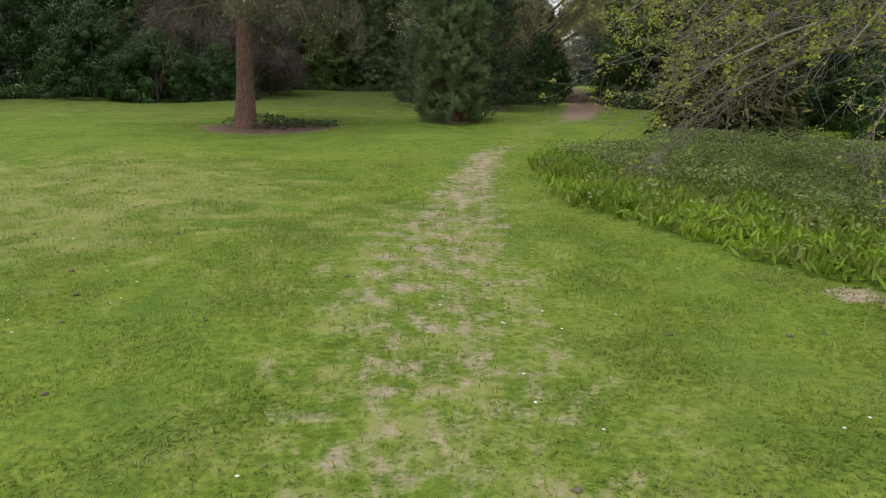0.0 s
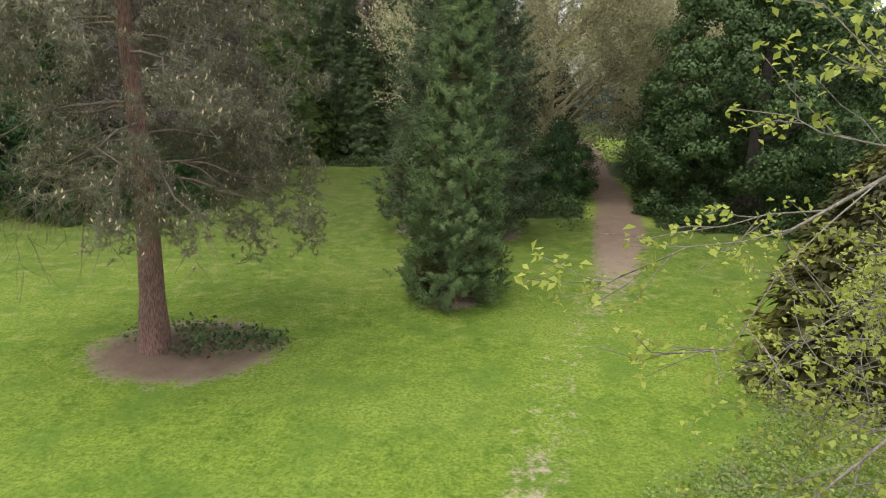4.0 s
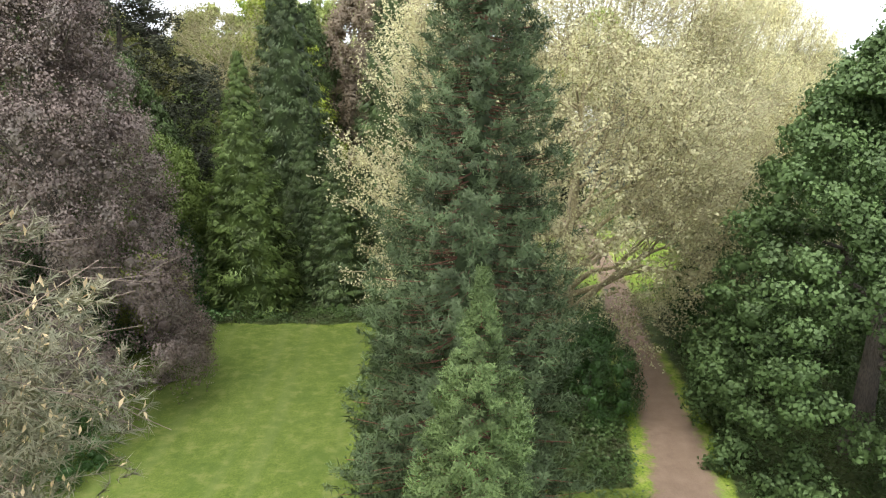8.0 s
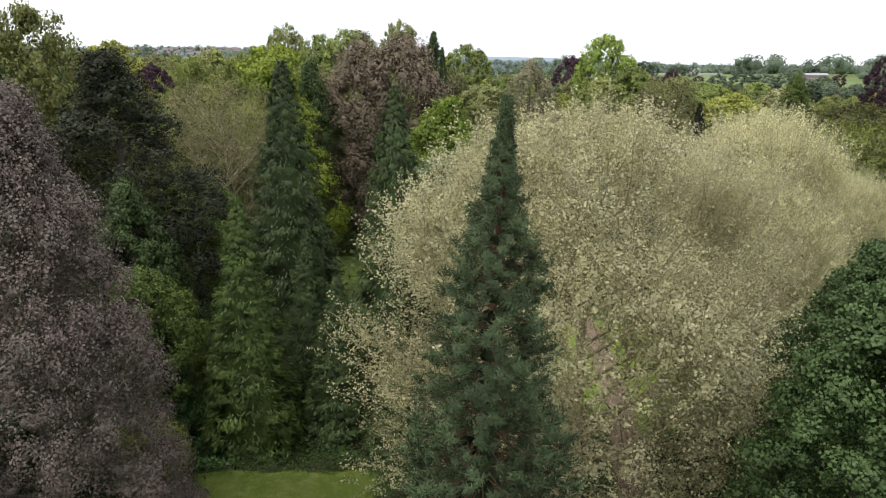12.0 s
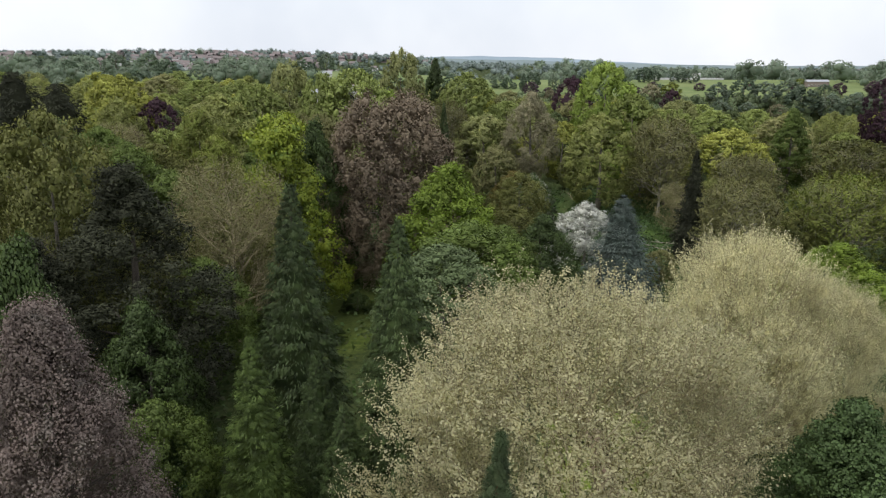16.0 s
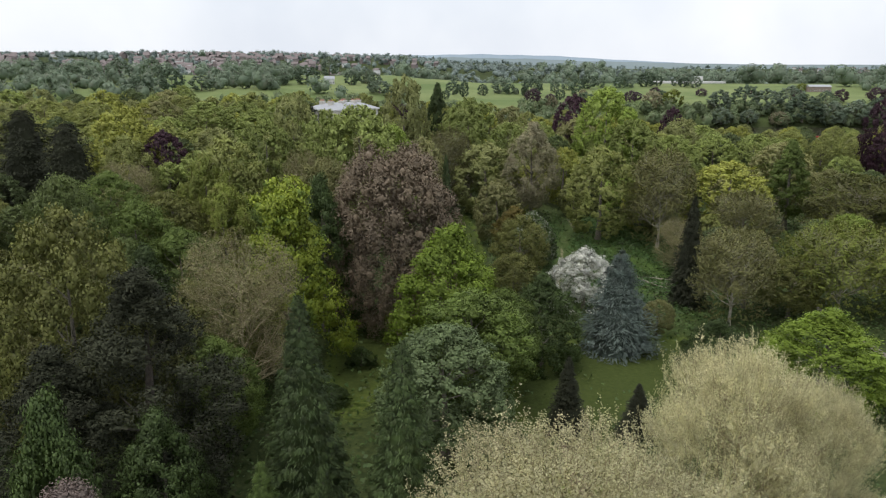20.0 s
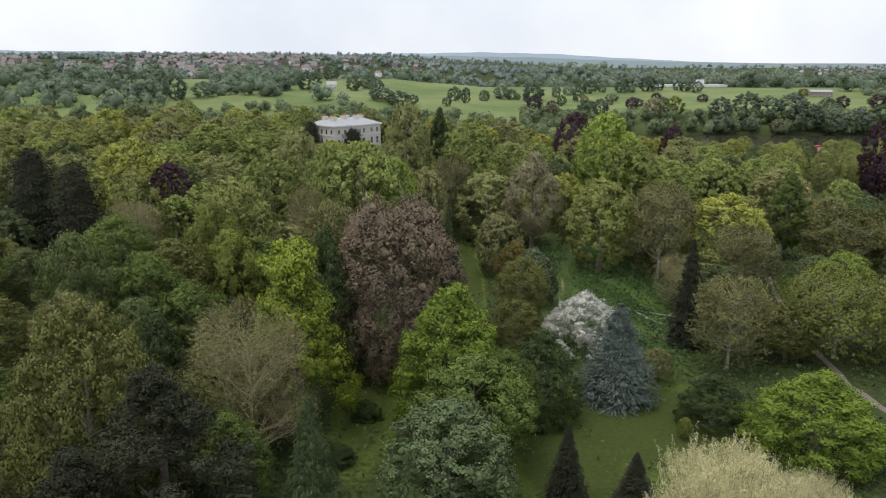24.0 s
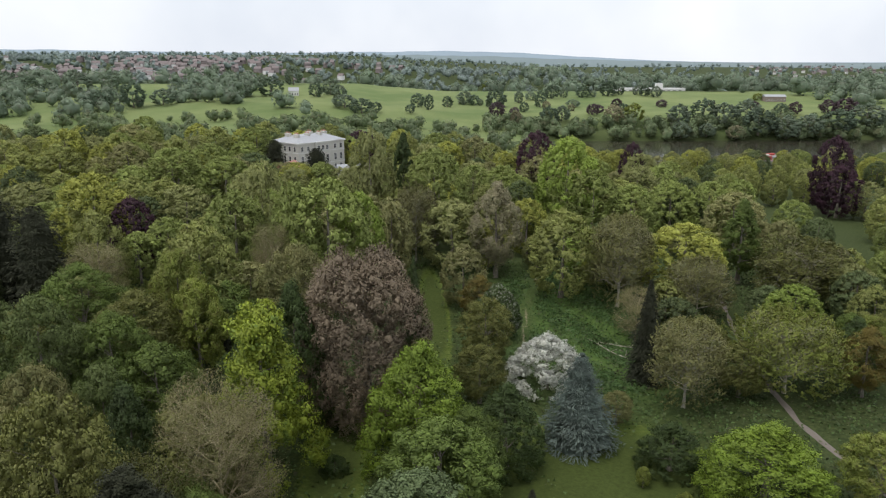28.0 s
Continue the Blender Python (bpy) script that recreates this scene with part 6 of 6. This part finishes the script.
wall_white, n_, l_, p_ = nodes_of("town_wall")
tone_ = ramp(n_, l_, n_.new("ShaderNodeNewGeometry").outputs["Random Per Island"], (0.0, (0.20, 0.165, 0.16)), (0.7, (0.30, 0.26, 0.25)), (0.8, (0.80, 0.79, 0.78)))
l_.new(mixed(n_, l_, 0.25, tone_, ramp(n_, l_, noise_of(n_, l_, 0.6, 4), (0.3, 0.7), (0.7, 1.0)), "MULTIPLY"), p_.inputs["Base Color"])
p_.inputs["Roughness"].default_value = 0.9
roof_town = plain_material("town_roof", (0.15, 0.125, 0.12), (0.215, 0.18, 0.175), 0.03, 0.9)


def town():
    """Rows of small far houses: walls in one sheet, gabled roofs in another."""
    wv, wf, rv, rf = [], [], [], []
    for _ in range(1700):
        left = RNG.random() < 0.7
        y = RNG.uniform(985, 1255) if left else RNG.uniform(1350, 2700)
        x = RNG.uniform(-0.75, 0.02) * y if left else RNG.uniform(0.48, 0.8) * y
        thick = 0.5 + 0.5 * np.sin(x * 0.011 + 1.7) * np.sin(y * 0.016 + x * 0.004)
        if RNG.random() > thick * (ss(0.0, -0.4, x / y) * 0.85 + 0.12 if left else 0.5):
            continue
        a, w, d, h, t = RNG.uniform(-0.6, 0.6), RNG.uniform(6, 13), RNG.uniform(5.5, 7.5), RNG.uniform(4.4, 5.6), RNG.uniform(2.5, 3.8)
        z = gz(x, y) + RNG.uniform(0, 1.2)
        c, s = np.cos(a), np.sin(a)

        def spot(u, v, k):
            return (x + u * c - v * s, y + u * s + v * c, z + k)

        b = len(wv)
        wv += [spot(u * w / 2, v * d / 2, k) for k in (-2.5, h) for u, v in ((-1, -1), (1, -1), (1, 1), (-1, 1))]
        wf += [(b, b + 1, b + 5, b + 4), (b + 1, b + 2, b + 6, b + 5), (b + 2, b + 3, b + 7, b + 6), (b + 3, b, b + 4, b + 7)]
        b = len(rv)
        rv += [spot(u * w / 2 * 1.04, v * d / 2 * 1.1, h) for u, v in ((-1, -1), (1, -1), (1, 1), (-1, 1))] + [spot(u * w / 2 * 0.9, 0, h + t) for u in (-1, 1)]
        rf += [(b, b + 1, b + 5, b + 4), (b + 2, b + 3, b + 4, b + 5)]
    tagged(new("town_houses", mesh_from("town_houses", np.array(wv), np.array(wf), wall_white)), "pale walls of a distant town's houses", "town", kind="stuff")
    tagged(new("town_roofs", mesh_from("town_roofs", np.array(rv), np.array(rf), roof_town)), "grey-red roofs of a distant town", "town", kind="stuff")


town()

stone = plain_material("pale_stone", (0.47, 0.455, 0.415), (0.62, 0.60, 0.55), 0.6, 0.9, 0, 0.1)
stucco = plain_material("white_trim", (0.58, 0.575, 0.56), (0.72, 0.715, 0.70), 0.8, 0.8)
slate = plain_material("slate_roof", (0.27, 0.28, 0.30), (0.40, 0.41, 0.43), 0.9, 0.6)
tile = plain_material("red_tile", (0.36, 0.17, 0.13), (0.50, 0.28, 0.23), 1.5, 0.85)
glass = plain_material("dark_glass", (0.02, 0.022, 0.025), (0.05, 0.055, 0.06), 0.7, 0.08)
brick = plain_material("brown_brick", (0.22, 0.17, 0.145), (0.30, 0.24, 0.21), 1.0, 0.9)


def prism(lo, hi, z0, z1, inset):
    """A hipped roof over a rectangle."""
    (x0, y0), (x1, y1) = lo, hi
    bm = bmesh.new()
    a = [bm.verts.new((x, y, z0)) for x, y in ((x0, y0), (x1, y0), (x1, y1), (x0, y1))]
    b = [bm.verts.new((x, y, z1)) for x, y in ((x0 + inset, y0 + inset), (x1 - inset, y0 + inset), (x1 - inset, y1 - inset), (x0 + inset, y1 - inset))]
    for i in range(4):
        bm.faces.new((a[i], a[(i + 1) % 4], b[(i + 1) % 4], b[i]))
    bm.faces.new(b)
    bm.faces.new(a[::-1])
    return bm


def window(parent, x, y, z, w, h, face):
    """A sash window let into a wall; face: the wall's outward way along x (1) or y (0)."""
    bm = bmesh.new()
    t = 0.12
    for u0, u1, v0, v1 in ((-w / 2 - t, -w / 2, 0, h), (w / 2, w / 2 + t, 0, h), (-w / 2 - t, w / 2 + t, h, h + t), (-w / 2, w / 2, h * 0.48, h * 0.52), (-0.03, 0.03, 0, h)):
        if face:
            box(bm, x - 0.1, y + u0, z + v0, x + 0.09, y + u1, z + v1)
        else:
            box(bm, x + u0, y - 0.09, z + v0, x + u1, y + 0.1, z + v1)
    win = bm_part("window", bm, stucco, parent)
    bm = bmesh.new()
    if face:
        box(bm, x - 0.1, y - w / 2, z, x + 0.03, y + w / 2, z + h)
    else:
        box(bm, x - w / 2, y - 0.03, z, x + w / 2, y + 0.1, z + h)
    bm_part("pane", bm, glass, win)
    bm = bmesh.new()
    if face:
        box(bm, x - 0.1, y - w / 2 - 0.15, z - 0.14, x + 0.16, y + w / 2 + 0.15, z)
    else:
        box(bm, x - w / 2 - 0.15, y - 0.16, z - 0.14, x + w / 2 + 0.15, y + 0.1, z)
    bm_part("sill", bm, stucco, win)


def mansion():
    e = new("mansion")
    e.matrix_basis = pose(-43.1, 309.5, 4.6, 0, 0, 48)
    L, W, H = 25.0, 16.6, 13.3
    bm = bmesh.new()
    box(bm, 0, 0, 0, L, W, H)
    box(bm, 8.5, -0.7, 0, 16.5, 0.1, H)
    bm_part("wall", bm, stone, e, "pale stone walls")
    for z, d in ((H, 0.55), (H - 3.7, 0.18), (4.6, 0.18)):
        bm = bmesh.new()
        box(bm, -d, -d, z, L + d, W + d, z + (0.5 if z == H else 0.22))
        if z == H:
            box(bm, 8.3, -1.2, z, 16.7, 0, z + 0.5)
        bm_part("cornice", bm, stucco, e)
    bm_part("roof", prism((-0.4, -0.4), (L + 0.4, W + 0.4), H + 0.5, H + 2.7, 5.6), slate, e, "grey slate hipped roof")
    for x, y in ((4, 5.5), (4.5, 11.5), (10, 6.0), (15.5, 11.0), (16, 5.6), (21, 8.2)):
        bm = bmesh.new()
        box(bm, x - 0.55, y - 1.4, H + 0.6, x + 0.55, y + 1.4, H + 3.5)
        box(bm, x - 0.68, y - 1.52, H + 3.2, x + 0.68, y + 1.52, H + 3.6)
        stack = bm_part("chimney", bm, stone, e)
        for k in (-0.9, 0, 0.9):
            bm = bmesh.new()
            bmesh.ops.create_cone(bm, cap_ends=True, segments=8, radius1=0.22, radius2=0.17, depth=0.7, matrix=Matrix.Translation((x, y + k, H + 3.9)))
            bm_part("chimney_pot", bm, tile, stack)
    for z, h in ((1.0, 2.8), (5.6, 2.6), (10.4, 1.7)):
        for x in (2.0, 5.2, 10.2, 12.5, 14.8, 19.8, 23.0):
            window(e, x, -0.7 if 8.5 < x < 16.5 else 0.0, z, 1.15, h, 0)
        for y in (2.2, 5.3, 8.3, 11.3, 14.4):
            window_left(e, y, z, 1.15, h)
    return tagged(e, "three-storey pale stone country mansion with slate roof and chimneys", "mansion")


def window_left(e, y, z, w, h):
    bm = bmesh.new()
    for u0, u1, v0, v1 in ((-w / 2 - 0.12, -w / 2, 0, h), (w / 2, w / 2 + 0.12, 0, h), (-w / 2 - 0.12, w / 2 + 0.12, h, h + 0.12), (-w / 2, w / 2, h * 0.48, h * 0.52)):
        box(bm, -0.09, y + u0, z + v0, 0.1, y + u1, z + v1)
    win = bm_part("window", bm, stucco, e)
    bm = bmesh.new()
    box(bm, -0.03, y - w / 2, z, 0.1, y + w / 2, z + h)
    bm_part("pane", bm, glass, win)


mansion()


def outbuilding(name, x, y, turn, l, w, h, roof_h, wall, roof, label, openings=4):
    e = new(name)
    e.matrix_basis = pose(x, y, gz(x, y) - 0.1, 0, 0, turn)
    bm = bmesh.new()
    box(bm, 0, 0, 0, l, w, h)
    bm_part("wall", bm, wall, e)
    bm = bmesh.new()
    a = [bm.verts.new(p) for p in ((-0.3, -0.4, h), (l + 0.3, -0.4, h), (l + 0.3, w + 0.4, h), (-0.3, w + 0.4, h), (-0.3, w / 2, h + roof_h), (l + 0.3, w / 2, h + roof_h))]
    for f in ((0, 1, 5, 4), (2, 3, 4, 5), (3, 0, 4), (1, 2, 5), (3, 2, 1, 0)):
        bm.faces.new([a[i] for i in f])
    bm_part("roof", bm, roof, e)
    for i in range(openings):
        window(e, l * (i + 0.5) / openings, 0.0, 1.0, 1.0, 1.3, 0)
    return tagged(e, label, "building")


outbuilding("stable_block", -44.5, 290.0, 75, 14, 6.5, 3.2, 2.8, stucco, tile, "stable block with a faded red tile roof")
outbuilding("coach_house", -3.5, 292.0, 15, 11, 7, 5.0, 3.6, stucco, tile, "coach house with a red tile roof among trees")
outbuilding("garden_room", -26.0, 300.0, 20, 13, 7, 4.0, 2.0, stone, slate, "low grey-roofed garden wing beside the mansion")
outbuilding("lodge", -106.0, 690.0, 10, 9, 7, 4.5, 3.0, stucco, slate, "small white lodge in the park")
outbuilding("pavilion", 352.0, 712.0, -6, 20, 9, 5.0, 2.0, brick, slate, "brown brick sports pavilion", 7)


def hall():
    e = new("assembly_hall")
    e.matrix_basis = pose(258.0, 900.0, gz(300, 900), 0, 0, -8)
    bm = bmesh.new()
    box(bm, 0, 0, 0, 84, 22, 7)
    box(bm, 50, 5, 7, 58, 13, 13)
    bm_part("wall", bm, stucco, e, "white flat-roofed walls")
    for i in range(12):
        window(e, 5 + i * 6.6, 0.0, 2.0, 3.6, 2.6, 0)
    return tagged(e, "long white modern building with a square tower", "building")


hall()


def boat(x, y, turn, l, hull, top, label):
    e = new("moored_boat")
    e.matrix_basis = pose(x, y, -7.95, 0, 0, turn)
    bm = bmesh.new()
    n = 12
    rings = []
    for i in range(n + 1):
        t = i / n
        w = 1.3 * min(1, 3.2 * min(t, 1 - t) + 0.25)
        rise = 0.25 * abs(2 * t - 1) ** 2
        rings.append([bm.verts.new((t * l, k * w * s, z + rise * (z > 0.5))) for k, s, z in ((-1, 0.8, 0), (-1, 1, 1.1), (1, 1, 1.1), (1, 0.8, 0))])
    for a, b in zip(rings, rings[1:]):
        for k in range(4):
            bm.faces.new((a[k], a[(k + 1) % 4], b[(k + 1) % 4], b[k]))
    bm.faces.new(rings[0][::-1])
    bm.faces.new(rings[-1])
    bm_part("hull", bm, hull, e)
    bm = bmesh.new()
    box(bm, l * 0.18, -0.95, 1.15, l * 0.85, 0.95, 2.4)
    bmesh.ops.bevel(bm, geom=bm.edges[:], offset=0.12, segments=2, affect="EDGES")
    cabin = bm_part("cabin", bm, top, e)
    for i in range(5):
        bm = bmesh.new()
        box(bm, l * (0.25 + 0.12 * i), -1.0, 1.6, l * (0.25 + 0.12 * i) + 0.7, 1.0, 2.05)
        bm_part("porthole", bm, glass, cabin)
    return tagged(e, label, "boat")


red = plain_material("red_hull", (0.45, 0.04, 0.03), (0.58, 0.08, 0.06), 1.0, 0.4)
black = plain_material("black_hull", (0.03, 0.03, 0.035), (0.07, 0.07, 0.075), 1.0, 0.5)
boat(214, 452, 8, 15, red, stucco, "red and white moored river boat")
boat(222, 457, 12, 13, stucco, red, "white moored cabin boat")
boat(235, 461, 10, 20, black, black, "long black moored barge")

# Fallen trunks in the meadow.
def log(x0, y0, x1, y1, r, lift):
    k = 9
    t = np.linspace(0, 1, k)
    xs, ys = x0 + (x1 - x0) * t + 0.2 * np.sin(t * 7), y0 + (y1 - y0) * t
    line = (np.stack([xs, ys, terrain(xs, ys) + r * 0.8 + lift * t], -1), r * (1 - 0.6 * t))
    e = new("fallen_trunk")
    v, f = tubes([line], 8)
    part("trunk", mesh_from("trunk", v, f, BARK["pale"], True), e)
    arms = limbs(line, 5, 2.2, 0.3, 0.4, 0.95, 4, 0.5)
    v, f = tubes(arms, 5)
    part("stub", mesh_from("stub", v, f, BARK["pale"], True), e)
    return tagged(e, "bleached fallen trunk lying in the bracken", "log", "fallen trunks")


log(35.5, 153.5, 40.5, 142.5, 0.2, 0.4)
log(37.5, 151.5, 44.0, 147.0, 0.17, 0.6)
log(40.0, 148.0, 45.5, 144.5, 0.14, 0.3)

# Bracken over the meadow and clods on the lawn.
x, y = scatter(9000, 15, 52, 126, 196, lambda x, y: ss(1.05, 0.85, np.hypot((x - 34) / 17, (y - 158) / 34)) * ss(0.9, 2.0, away(x, y, FOOTWAY)) * ss(-0.6, 0.5, np.sin(x * 0.5 + y * 0.22) + 0.4))
clumps("bracken", x, y, 0.7, 0.42, "nettle", "green bracken and bramble over the meadow", 4)
x, y = scatter(900, -9, 7, 2.5, 17, lambda x, y: 0.12 + 0.25 * (x < -2) * (x < 0.6 * y))
root = np.stack([x, y, terrain(x, y) + 0.005], -1)
v, f = lumps(root, RNG.uniform(0.008, 0.035, len(x)), 1, 0.5)
soil_mat = plain_material("lawn_clods", (0.06, 0.045, 0.032), (0.20, 0.16, 0.12), 9.0, 0.95)
tagged(new("lawn_clods", mesh_from("lawn_clods", v, f, soil_mat)), "crumbs of soil and dead leaf on the lawn", "clods", kind="stuff")
